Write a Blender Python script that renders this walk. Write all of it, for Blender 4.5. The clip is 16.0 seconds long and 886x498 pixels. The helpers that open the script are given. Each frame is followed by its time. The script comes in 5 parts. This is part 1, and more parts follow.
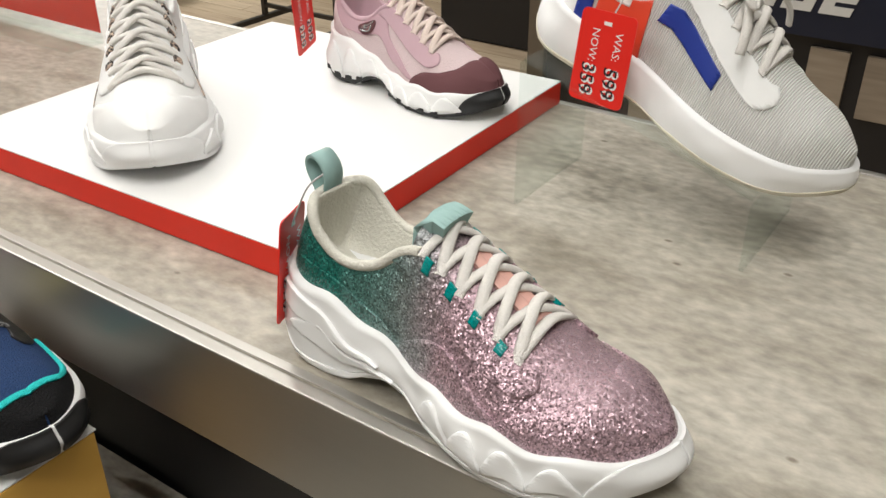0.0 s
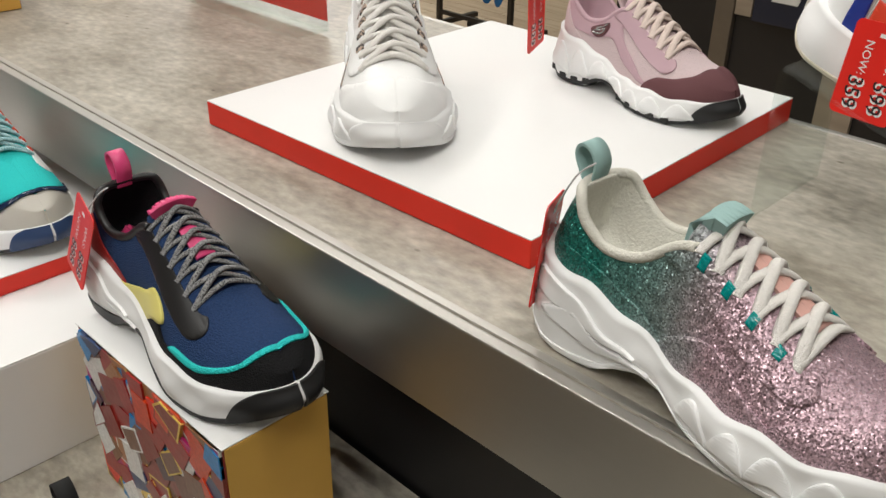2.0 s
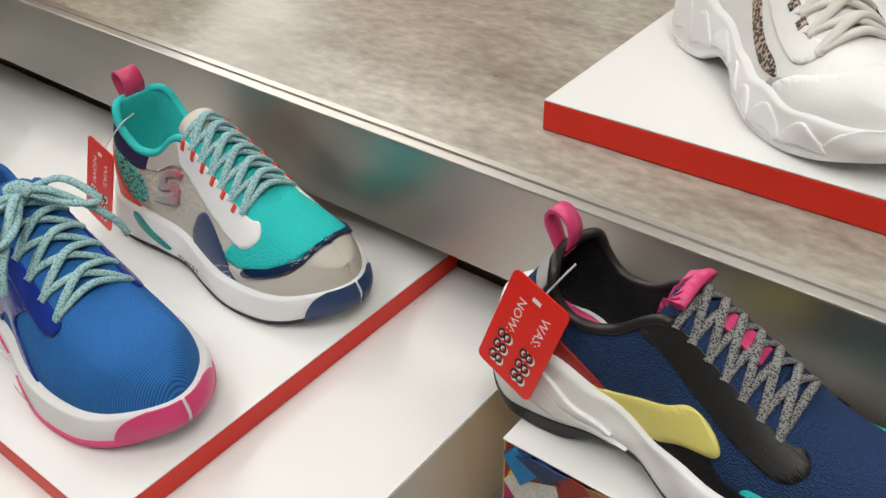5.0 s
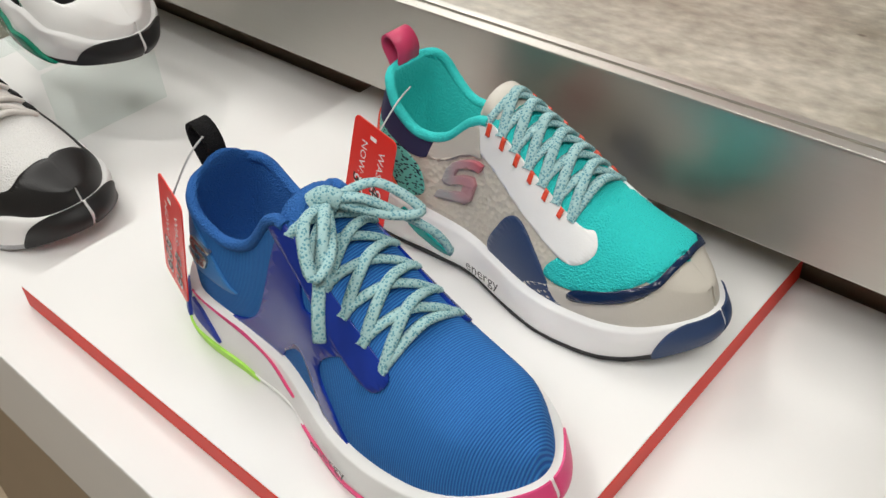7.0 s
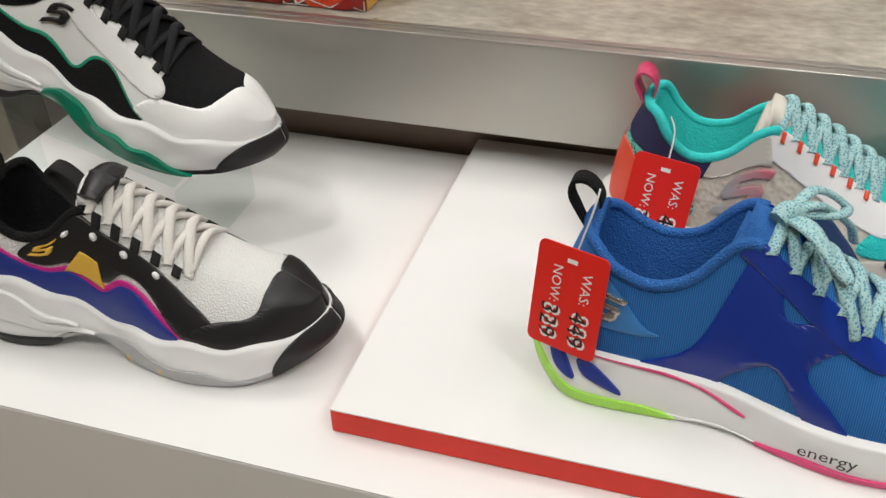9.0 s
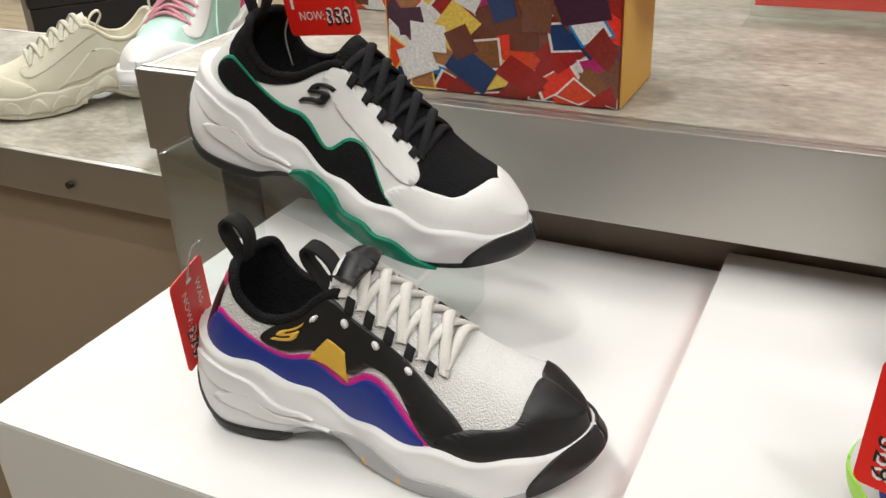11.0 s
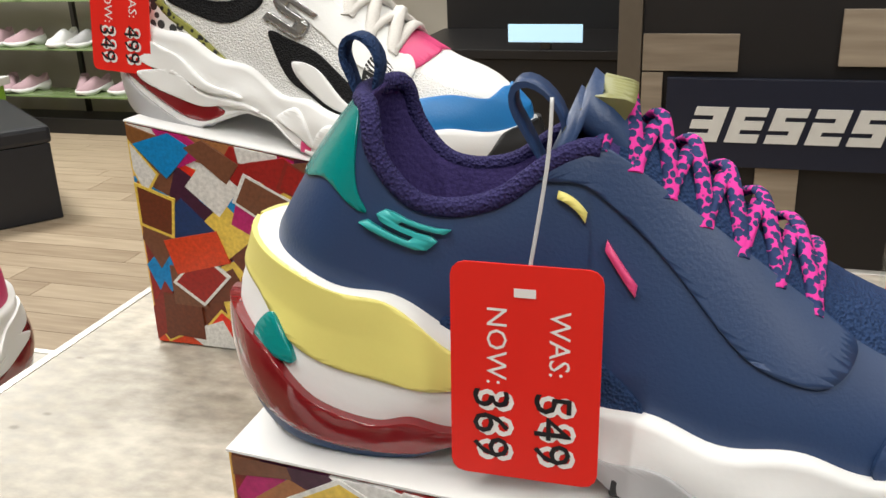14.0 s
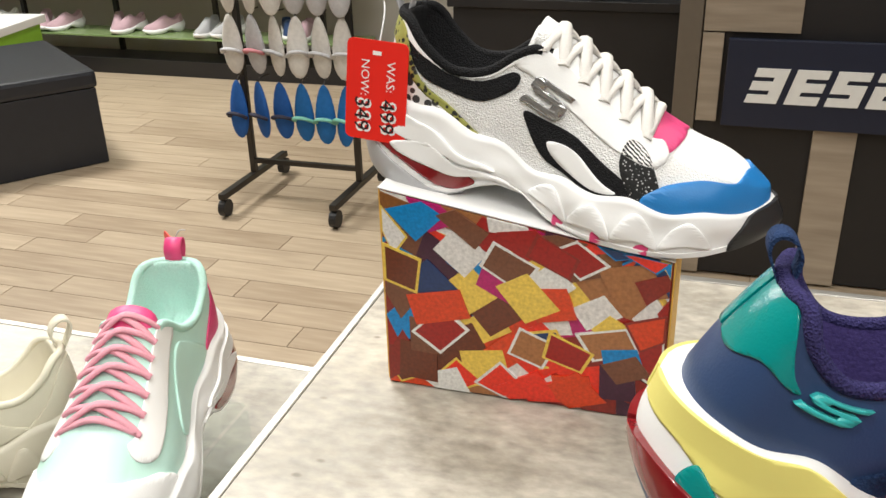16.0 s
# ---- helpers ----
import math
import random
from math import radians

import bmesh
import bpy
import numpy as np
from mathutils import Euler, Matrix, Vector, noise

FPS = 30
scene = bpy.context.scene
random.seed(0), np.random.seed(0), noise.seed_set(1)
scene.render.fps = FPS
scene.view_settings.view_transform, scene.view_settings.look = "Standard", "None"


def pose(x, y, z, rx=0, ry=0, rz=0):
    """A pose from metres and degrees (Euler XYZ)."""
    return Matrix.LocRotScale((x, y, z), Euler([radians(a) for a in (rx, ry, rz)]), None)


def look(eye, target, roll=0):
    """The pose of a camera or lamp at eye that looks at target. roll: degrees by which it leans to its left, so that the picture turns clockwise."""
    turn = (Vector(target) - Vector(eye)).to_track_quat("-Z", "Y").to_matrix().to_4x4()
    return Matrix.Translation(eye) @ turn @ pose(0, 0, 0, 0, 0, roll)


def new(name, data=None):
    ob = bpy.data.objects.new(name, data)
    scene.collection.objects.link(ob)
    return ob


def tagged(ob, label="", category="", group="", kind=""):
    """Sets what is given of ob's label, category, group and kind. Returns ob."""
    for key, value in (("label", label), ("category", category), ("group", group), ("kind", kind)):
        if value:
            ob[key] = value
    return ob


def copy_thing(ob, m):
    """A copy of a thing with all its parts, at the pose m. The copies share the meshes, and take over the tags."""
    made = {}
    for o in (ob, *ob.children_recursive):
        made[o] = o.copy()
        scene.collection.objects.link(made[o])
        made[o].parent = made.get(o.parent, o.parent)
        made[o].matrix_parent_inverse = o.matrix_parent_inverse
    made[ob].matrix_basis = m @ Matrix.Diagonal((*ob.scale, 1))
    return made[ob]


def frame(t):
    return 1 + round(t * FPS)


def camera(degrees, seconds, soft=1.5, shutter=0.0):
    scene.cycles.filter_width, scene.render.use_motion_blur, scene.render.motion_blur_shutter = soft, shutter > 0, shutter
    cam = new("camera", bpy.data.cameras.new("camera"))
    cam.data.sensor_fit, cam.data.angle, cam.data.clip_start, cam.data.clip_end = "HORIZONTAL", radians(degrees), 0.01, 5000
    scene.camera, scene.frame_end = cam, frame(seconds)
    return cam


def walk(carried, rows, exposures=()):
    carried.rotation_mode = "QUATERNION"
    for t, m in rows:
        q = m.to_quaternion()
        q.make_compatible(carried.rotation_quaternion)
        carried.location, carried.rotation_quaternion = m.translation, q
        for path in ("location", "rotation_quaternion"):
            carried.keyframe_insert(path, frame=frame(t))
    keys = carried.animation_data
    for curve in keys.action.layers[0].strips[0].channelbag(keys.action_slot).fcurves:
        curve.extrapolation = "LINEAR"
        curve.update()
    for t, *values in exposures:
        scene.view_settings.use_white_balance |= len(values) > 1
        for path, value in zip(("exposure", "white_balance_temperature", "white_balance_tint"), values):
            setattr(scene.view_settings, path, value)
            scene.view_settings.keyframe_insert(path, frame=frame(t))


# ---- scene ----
cam = camera(52.3, 16.0)
METRES, EYE, TILT, LEAN, TURN = 2.1, 1.362, -30.0, 0.0, 34.6
ROWS = [
    (0.0, 0.0, 0.0, 0.0, 0.0, 0.0, 0.0),
    (0.5, -0.0139, -0.0061, 0.0004, 4.03, 1.86, -1.24),
    (1.0, -0.0223, -0.0093, 0.0011, 5.68, 3.34, -2.82),
    (1.5, -0.0326, -0.0103, -0.0091, 7.67, 2.93, -4.54),
    (2.0, -0.0331, -0.0041, -0.0088, 8.54, 0.44, -5.83),
    (2.5, -0.0446, 0.025, 0.0092, 9.36, -0.88, -6.23),
    (3.0, -0.0596, 0.0644, 0.0366, 11.93, -1.35, -6.83),
    (3.5, -0.0745, 0.0846, 0.0478, 10.76, -1.68, -7.11),
    (4.0, -0.1429, 0.0741, 0.0394, 5.3, -1.14, -5.42),
    (4.5, -0.1949, 0.0678, 0.0294, 1.85, -3.03, -1.5),
    (5.0, -0.2161, 0.0651, 0.0274, 3.34, -5.51, -0.77),
    (7.5, -0.3353, 0.1467, 0.0448, 7.45, -9.7, -0.74),
    (8.0, -0.3831, 0.1519, 0.0433, -5.37, -11.13, 4.04),
    (8.5, -0.4488, 0.1376, 0.0448, -15.72, -9.77, 9.53),
    (9.0, -0.4875, 0.1354, 0.05, -14.71, -7.17, 9.95),
    (9.5, -0.5088, 0.1398, 0.053, -9.29, -4.51, 8.98),
    (12.0, -0.5149, 0.2162, 0.0599, -6.38, 4.76, 5.76),
    (12.5, -0.5027, 0.2585, 0.0867, -6.4, 4.89, 5.8),
    (13.0, -0.4937, 0.2918, 0.1154, -6.06, 5.78, 5.87),
    (13.5, -0.4933, 0.3301, 0.1458, -7.91, 8.58, 6.76),
    (14.0, -0.4981, 0.3634, 0.1729, -15.0, 8.37, 10.62),
    (14.5, -0.5161, 0.3794, 0.1943, -18.03, 6.96, 11.26),
    (15.0, -0.5271, 0.3727, 0.2118, -19.4, 4.87, 13.75),
    (15.5, -0.5404, 0.3554, 0.2163, -20.23, 3.37, 14.65),
    (16.0, -0.5619, 0.3548, 0.2205, -14.33, 4.12, 9.79),
]
EXPOSE = [(0.0, -0.1), (1.5, -0.2), (3.0, -0.56), (5.0, -0.46), (7.5, -0.32), (9.5, -0.3), (12.0, 0.0), (14.5, 0.14), (16.0, 0.22)]
walk(cam, [(t, pose(0, 0, EYE, TILT, LEAN, TURN) @ pose(METRES * x, METRES * y, METRES * z, 90 + pitch, roll, yaw)) for t, x, y, z, yaw, pitch, roll in ROWS], EXPOSE)
# ---- world and light ----
world = bpy.data.worlds.new("shop_ambient")
scene.world = world
world.use_nodes = True
world.node_tree.nodes["Background"].inputs[0].default_value = (1.0, 0.95, 0.88, 1)
world.node_tree.nodes["Background"].inputs[1].default_value = 0.025


def lamp(name, place, target, watts, size, kind="SPOT", cone=70, color=(0.98, 0.965, 0.92)):
    data = bpy.data.lights.new(name, kind)
    data.energy, data.color = watts, color
    if kind == "SPOT":
        data.spot_size, data.spot_blend, data.shadow_soft_size = radians(cone), 0.6, size
    else:
        data.shape, data.size = "DISK", size
    ob = new(name, data)
    ob.matrix_world = look(place, target)
    return ob


SPOTS = [(-1.9, -0.4, -1.35, 0.3, 46), (-0.95, 0.85, -0.7, 0.45, 20), (-0.2, -0.1, -0.2, 0.5, 36), (-2.4, 1.4, -2.2, 1.2, 62), (-0.6, 1.7, -1.2, 2.4, 30)]
for sx, sy, tx, ty, watts in SPOTS:
    lamp("spot_lamp", (sx, sy, 2.95), (tx, ty, 0.8), watts, 0.025)
# unseen overhead panels; (0.2, -1.0) is a fill added to brighten the low box
for sx, sy, watts in ((-1.2, -1.4, 24), (0.2, -1.0, 26), (0.3, 0.4, 12), (-2.6, 0.6, 32), (-3.0, 2.8, 42), (-5.2, 3.6, 110), (-0.8, 1.9, 12)):
    lamp("panel_fill_lamp", (sx, sy, 3.02), (sx, sy + 0.001, 0), watts, 0.8, "AREA")

# ---- materials ----


def mat(name, color, rough=0.6, metal=0.0, vary=0.08, scale=40.0, bump=0.0, bscale=300.0, coat=0.0, kind="noise", sheen=0.0):
    m = bpy.data.materials.new(name)
    m.use_nodes = True
    nt = m.node_tree
    b = nt.nodes["Principled BSDF"]
    b.inputs["Roughness"].default_value, b.inputs["Metallic"].default_value = rough, metal
    b.inputs["Coat Weight"].default_value = coat
    b.inputs["Coat Roughness"].default_value = 0.12
    b.inputs["Sheen Weight"].default_value = sheen
    b.inputs["Specular IOR Level"].default_value = 0.5 if rough < 0.6 or metal else 0.2
    tc = nt.nodes.new("ShaderNodeTexCoord")
    n = nt.nodes.new("ShaderNodeTexNoise")
    n.inputs["Scale"].default_value, n.inputs["Detail"].default_value = scale, 5
    nt.links.new(tc.outputs["Object"], n.inputs["Vector"])
    mix = nt.nodes.new("ShaderNodeMix")
    mix.data_type = "RGBA"
    c = Vector(color)
    mix.inputs[6].default_value = (*(c * (1 - vary)), 1)
    mix.inputs[7].default_value = (*[min(1, a * (1 + vary)) for a in c], 1)
    nt.links.new(n.outputs[0], mix.inputs[0])
    nt.links.new(mix.outputs[2], b.inputs["Base Color"])
    if bump:
        if kind == "wave":
            g = nt.nodes.new("ShaderNodeTexWave")
            g.inputs["Scale"].default_value = bscale
            g.inputs["Distortion"].default_value = 1.0
            out = g.outputs[1]
        elif kind == "voronoi":
            g = nt.nodes.new("ShaderNodeTexVoronoi")
            g.inputs["Scale"].default_value = bscale
            out = g.outputs[0]
        else:
            g = nt.nodes.new("ShaderNodeTexNoise")
            g.inputs["Scale"].default_value = bscale
            g.inputs["Detail"].default_value = 3
            out = g.outputs[0]
        nt.links.new(tc.outputs["Object"], g.inputs["Vector"])
        bp = nt.nodes.new("ShaderNodeBump")
        bp.inputs["Strength"].default_value, bp.inputs["Distance"].default_value = bump, 0.001
        nt.links.new(out, bp.inputs["Height"])
        nt.links.new(bp.outputs[0], b.inputs["Normal"])
    return m


def two_tone(name, a, b2, scale, rough=0.6, kind="voronoi", lo=0.35, hi=0.45, stretch=(1, 1, 1), coords="Object", bump=0.4, metal=0.0):
    """Two colours split by a cell, noise or stripe pattern, for prints and knits."""
    m = mat(name, a, rough, metal)
    nt = m.node_tree
    b = nt.nodes["Principled BSDF"]
    tc = nt.nodes.new("ShaderNodeTexCoord")
    mp = nt.nodes.new("ShaderNodeMapping")
    mp.inputs["Scale"].default_value = stretch
    nt.links.new(tc.outputs[coords], mp.inputs[0])
    g = nt.nodes.new({"voronoi": "ShaderNodeTexVoronoi", "noise": "ShaderNodeTexNoise", "wave": "ShaderNodeTexWave", "checker": "ShaderNodeTexChecker"}[kind])
    g.inputs["Scale"].default_value = scale
    nt.links.new(mp.outputs[0], g.inputs["Vector"])
    r = nt.nodes.new("ShaderNodeValToRGB")
    r.color_ramp.elements[0].position, r.color_ramp.elements[0].color = lo, (*a, 1)
    r.color_ramp.elements[1].position, r.color_ramp.elements[1].color = hi, (*b2, 1)
    nt.links.new(g.outputs[0 if kind in ("voronoi", "noise") else 1], r.inputs[0])
    nt.links.new(r.outputs[0], b.inputs["Base Color"])
    bp = nt.nodes.new("ShaderNodeBump")
    bp.inputs["Strength"].default_value, bp.inputs["Distance"].default_value = bump, 0.001
    nt.links.new(g.outputs[0 if kind in ("voronoi", "noise") else 1], bp.inputs["Height"])
    nt.links.new(bp.outputs[0], b.inputs["Normal"])
    return m


def concrete():
    m = mat("concrete_look_laminate", (0.36, 0.33, 0.275), 0.45)
    nt = m.node_tree
    b = nt.nodes["Principled BSDF"]
    tc = nt.nodes.new("ShaderNodeTexCoord")
    mp = nt.nodes.new("ShaderNodeMapping")
    mp.inputs["Scale"].default_value = (1, 1.7, 1)
    nt.links.new(tc.outputs["Object"], mp.inputs[0])
    a = nt.nodes.new("ShaderNodeTexNoise")
    a.inputs["Scale"].default_value, a.inputs["Detail"].default_value, a.inputs["Roughness"].default_value = 7.5, 10, 0.72
    f = nt.nodes.new("ShaderNodeTexNoise")
    f.inputs["Scale"].default_value, f.inputs["Detail"].default_value = 75, 8
    v = nt.nodes.new("ShaderNodeTexVoronoi")
    v.inputs["Scale"].default_value = 17
    for g in (a, f, v):
        nt.links.new(mp.outputs[0], g.inputs["Vector"])
    r = nt.nodes.new("ShaderNodeValToRGB")
    e = r.color_ramp.elements
    e[0].position, e[0].color = 0.33, (0.235, 0.208, 0.165, 1)
    e[1].position, e[1].color = 0.7, (0.47, 0.44, 0.375, 1)
    e.new(0.5).color = (0.36, 0.33, 0.275, 1)
    nt.links.new(a.outputs[0], r.inputs[0])
    mx = nt.nodes.new("ShaderNodeMix")
    mx.data_type, mx.blend_type = "RGBA", "OVERLAY"
    mx.inputs[0].default_value = 0.6
    nt.links.new(r.outputs[0], mx.inputs[6])
    nt.links.new(f.outputs[0], mx.inputs[7])
    pits = nt.nodes.new("ShaderNodeValToRGB")
    pits.color_ramp.elements[0].position, pits.color_ramp.elements[0].color = 0.03, (0.35, 0.3, 0.25, 1)
    pits.color_ramp.elements[1].position, pits.color_ramp.elements[1].color = 0.07, (1, 1, 1, 1)
    nt.links.new(v.outputs[0], pits.inputs[0])
    mu = nt.nodes.new("ShaderNodeMix")
    mu.data_type, mu.blend_type = "RGBA", "MULTIPLY"
    mu.inputs[0].default_value = 0.8
    nt.links.new(mx.outputs[2], mu.inputs[6])
    nt.links.new(pits.outputs[0], mu.inputs[7])
    nt.links.new(mu.outputs[2], b.inputs["Base Color"])
    rr = nt.nodes.new("ShaderNodeMapRange")
    rr.inputs["To Min"].default_value, rr.inputs["To Max"].default_value = 0.28, 0.6
    nt.links.new(f.outputs[0], rr.inputs[0])
    nt.links.new(rr.outputs[0], b.inputs["Roughness"])
    bp = nt.nodes.new("ShaderNodeBump")
    bp.inputs["Strength"].default_value, bp.inputs["Distance"].default_value = 0.25, 0.001
    nt.links.new(f.outputs[0], bp.inputs["Height"])
    nt.links.new(bp.outputs[0], b.inputs["Normal"])
    return m


def brushed():
    m = mat("brushed_steel", (0.5, 0.485, 0.45), 0.4, 1.0, 0.12, 6)
    nt = m.node_tree
    b = nt.nodes["Principled BSDF"]
    tc = nt.nodes.new("ShaderNodeTexCoord")
    mp = nt.nodes.new("ShaderNodeMapping")
    mp.inputs["Scale"].default_value = (3, 200, 700)
    g = nt.nodes.new("ShaderNodeTexNoise")
    g.inputs["Scale"].default_value, g.inputs["Detail"].default_value = 2, 4
    nt.links.new(tc.outputs["Object"], mp.inputs[0])
    nt.links.new(mp.outputs[0], g.inputs["Vector"])
    rr = nt.nodes.new("ShaderNodeMapRange")
    rr.inputs["To Min"].default_value, rr.inputs["To Max"].default_value = 0.36, 0.52
    nt.links.new(g.outputs[0], rr.inputs[0])
    nt.links.new(rr.outputs[0], b.inputs["Roughness"])
    return m


def glass(name, tint=(0.95, 0.98, 0.97), gloss=0.07):
    """Thin clear sheet: mostly see-through with a mirror-like sheen."""
    m = bpy.data.materials.new(name)
    m.use_nodes = True
    nt = m.node_tree
    nt.nodes.remove(nt.nodes["Principled BSDF"])
    tr, gl, mx = nt.nodes.new("ShaderNodeBsdfTransparent"), nt.nodes.new("ShaderNodeBsdfGlossy"), nt.nodes.new("ShaderNodeMixShader")
    tr.inputs[0].default_value = (*tint, 1)
    gl.inputs["Roughness"].default_value = 0.06
    mx.inputs[0].default_value = gloss
    nt.links.new(tr.outputs[0], mx.inputs[1])
    nt.links.new(gl.outputs[0], mx.inputs[2])
    nt.links.new(mx.outputs[0], nt.nodes["Material Output"].inputs[0])
    return m


def glitter():
    """Glitter coat that runs from teal at the heel to lilac at the toe."""
    m = mat("glitter_fade", (0.3, 0.3, 0.3), 0.3, 0.0)
    nt = m.node_tree
    b = nt.nodes["Principled BSDF"]
    tc = nt.nodes.new("ShaderNodeTexCoord")
    sep = nt.nodes.new("ShaderNodeSeparateXYZ")
    nt.links.new(tc.outputs["Object"], sep.inputs[0])
    ns = nt.nodes.new("ShaderNodeTexNoise")
    ns.inputs["Scale"].default_value = 30
    nt.links.new(tc.outputs["Object"], ns.inputs["Vector"])
    ad = nt.nodes.new("ShaderNodeMath")
    ad.operation = "MULTIPLY_ADD"
    ad.inputs[1].default_value = 0.04
    nt.links.new(ns.outputs[0], ad.inputs[0])
    nt.links.new(sep.outputs[0], ad.inputs[2])
    r = nt.nodes.new("ShaderNodeValToRGB")
    e = r.color_ramp.elements
    e[0].position, e[0].color = 0.075, (0.02, 0.17, 0.14, 1)
    e[1].position, e[1].color = 0.15, (0.42, 0.29, 0.33, 1)
    e.new(0.11).color = (0.2, 0.27, 0.26, 1)
    nt.links.new(ad.outputs[0], r.inputs[0])
    v = nt.nodes.new("ShaderNodeTexVoronoi")
    v.inputs["Scale"].default_value = 1100
    nt.links.new(tc.outputs["Object"], v.inputs["Vector"])
    mu = nt.nodes.new("ShaderNodeMix")
    mu.data_type, mu.blend_type = "RGBA", "OVERLAY"
    mu.inputs[0].default_value = 0.55
    nt.links.new(r.outputs[0], mu.inputs[6])
    nt.links.new(v.outputs[1], mu.inputs[7])
    bw = nt.nodes.new("ShaderNodeRGBToBW")
    nt.links.new(v.outputs[1], bw.inputs[0])
    mu2 = nt.nodes.new("ShaderNodeMix")
    mu2.data_type, mu2.blend_type = "RGBA", "OVERLAY"
    mu2.inputs[0].default_value = 0.75
    nt.links.new(r.outputs[0], mu2.inputs[6])
    nt.links.new(bw.outputs[0], mu2.inputs[7])
    nt.links.new(mu2.outputs[2], b.inputs["Base Color"])
    b.inputs["Metallic"].default_value = 0.45
    sub = nt.nodes.new("ShaderNodeVectorMath")
    sub.operation = "SUBTRACT"
    sub.inputs[1].default_value = (0.5, 0.5, 0.5)
    nt.links.new(v.outputs[1], sub.inputs[0])
    geo = nt.nodes.new("ShaderNodeNewGeometry")
    mad = nt.nodes.new("ShaderNodeVectorMath")
    mad.operation = "MULTIPLY_ADD"
    mad.inputs[1].default_value = (0.75, 0.75, 0.75)
    nt.links.new(sub.outputs[0], mad.inputs[0])
    nt.links.new(geo.outputs["Normal"], mad.inputs[2])
    nrm = nt.nodes.new("ShaderNodeVectorMath")
    nrm.operation = "NORMALIZE"
    nt.links.new(mad.outputs[0], nrm.inputs[0])
    nt.links.new(nrm.outputs[0], b.inputs["Normal"])
    return m


def wood(name, a, b2, random_mix=0.3):
    m = mat(name, a, 0.42)
    nt = m.node_tree
    b = nt.nodes["Principled BSDF"]
    tc = nt.nodes.new("ShaderNodeTexCoord")
    mp = nt.nodes.new("ShaderNodeMapping")
    mp.inputs["Scale"].default_value = (2, 22, 22)
    n = nt.nodes.new("ShaderNodeTexNoise")
    n.inputs["Scale"].default_value, n.inputs["Detail"].default_value = 1.6, 8
    nt.links.new(tc.outputs["Object"], mp.inputs[0])
    nt.links.new(mp.outputs[0], n.inputs["Vector"])
    oi = nt.nodes.new("ShaderNodeObjectInfo")
    ad = nt.nodes.new("ShaderNodeMath")
    ad.operation = "MULTIPLY_ADD"
    ad.inputs[1].default_value = random_mix
    nt.links.new(oi.outputs["Random"], ad.inputs[0])
    nt.links.new(n.outputs[0], ad.inputs[2])
    r = nt.nodes.new("ShaderNodeValToRGB")
    r.color_ramp.elements[0].position, r.color_ramp.elements[0].color = 0.3, (*a, 1)
    r.color_ramp.elements[1].position, r.color_ramp.elements[1].color = 1.0, (*b2, 1)
    nt.links.new(ad.outputs[0], r.inputs[0])
    nt.links.new(r.outputs[0], b.inputs["Base Color"])
    return m


CONCRETE, STEEL, ACRYLIC = concrete(), brushed(), glass("clear_acrylic")
WHITE_BOARD = mat("white_board", (0.76, 0.755, 0.745), 0.5, 0, 0.03, 8, 0.1, 60)
RED_CARD = mat("red_card", (0.72, 0.022, 0.008), 0.5, 0, 0.1, 20)
BROWN_PANEL = mat("brown_panel", (0.2, 0.16, 0.12), 0.5, 0, 0.1, 10)
BEIGE_PANEL = mat("beige_panel", (0.33, 0.26, 0.18), 0.5, 0, 0.08, 6)
BLACK_PANEL = mat("black_panel", (0.012, 0.011, 0.012), 0.45, 0, 0.2, 10)
YELLOW_CARD = mat("yellow_card", (0.72, 0.42, 0.08), 0.55, 0, 0.06, 20)
NAVY_SIGN = mat("navy_sign", (0.012, 0.016, 0.035), 0.4)
SIGN_WHITE = mat("sign_white", (0.75, 0.75, 0.73), 0.4)
WALL_PAINT = mat("wall_paint", (0.55, 0.52, 0.46), 0.7, 0, 0.05, 3)
CEILING_PAINT = mat("ceiling_paint", (0.5, 0.48, 0.45), 0.8, 0, 0.05, 3)
OAK, BLOCK_WOOD = wood("oak_plank", (0.28, 0.205, 0.135), (0.52, 0.42, 0.3)), wood("grey_wood_block", (0.2, 0.16, 0.12), (0.42, 0.35, 0.27))
GROUT = mat("dark_joint", (0.16, 0.11, 0.07), 0.8)
GREEN_PAINT = mat("green_paint", (0.25, 0.5, 0.04), 0.4)
BLACK_VINYL = mat("black_vinyl", (0.012, 0.014, 0.02), 0.4, 0, 0.2, 20, 0.2, 120)
DARK_METAL = mat("dark_metal", (0.06, 0.055, 0.05), 0.4, 0.8)
WHITE_INK = mat("white_ink", (0.82, 0.8, 0.78), 0.5)
BLACK_INK = mat("black_ink", (0.01, 0.01, 0.012), 0.4)
WIRE = mat("clear_tie", (0.55, 0.55, 0.55), 0.3)

# ---- building helpers ----


def part(name, bm, material, parent=None, label="", smooth=False):
    me = bpy.data.meshes.new(name)
    bmesh.ops.recalc_face_normals(bm, faces=bm.faces)
    if smooth:
        for f in bm.faces:
            f.smooth = True
    bm.to_mesh(me)
    bm.free()
    for mm in material if isinstance(material, (list, tuple)) else [material]:
        me.materials.append(mm)
    ob = new(name, me)
    ob.parent = parent
    if label:
        ob["label"] = label
    return ob


def box_bm(x0, x1, y0, y1, z0, z1, bevel=0.0, bm=None):
    bm2 = bmesh.new()
    bmesh.ops.create_cube(bm2, size=1, matrix=Matrix.Translation(((x0 + x1) / 2, (y0 + y1) / 2, (z0 + z1) / 2)) @ Matrix.Diagonal((abs(x1 - x0), abs(y1 - y0), abs(z1 - z0), 1)))
    if bevel:
        bmesh.ops.bevel(bm2, geom=bm2.edges[:], offset=bevel, segments=2, affect="EDGES", profile=0.6)
    return join(bm, bm2)


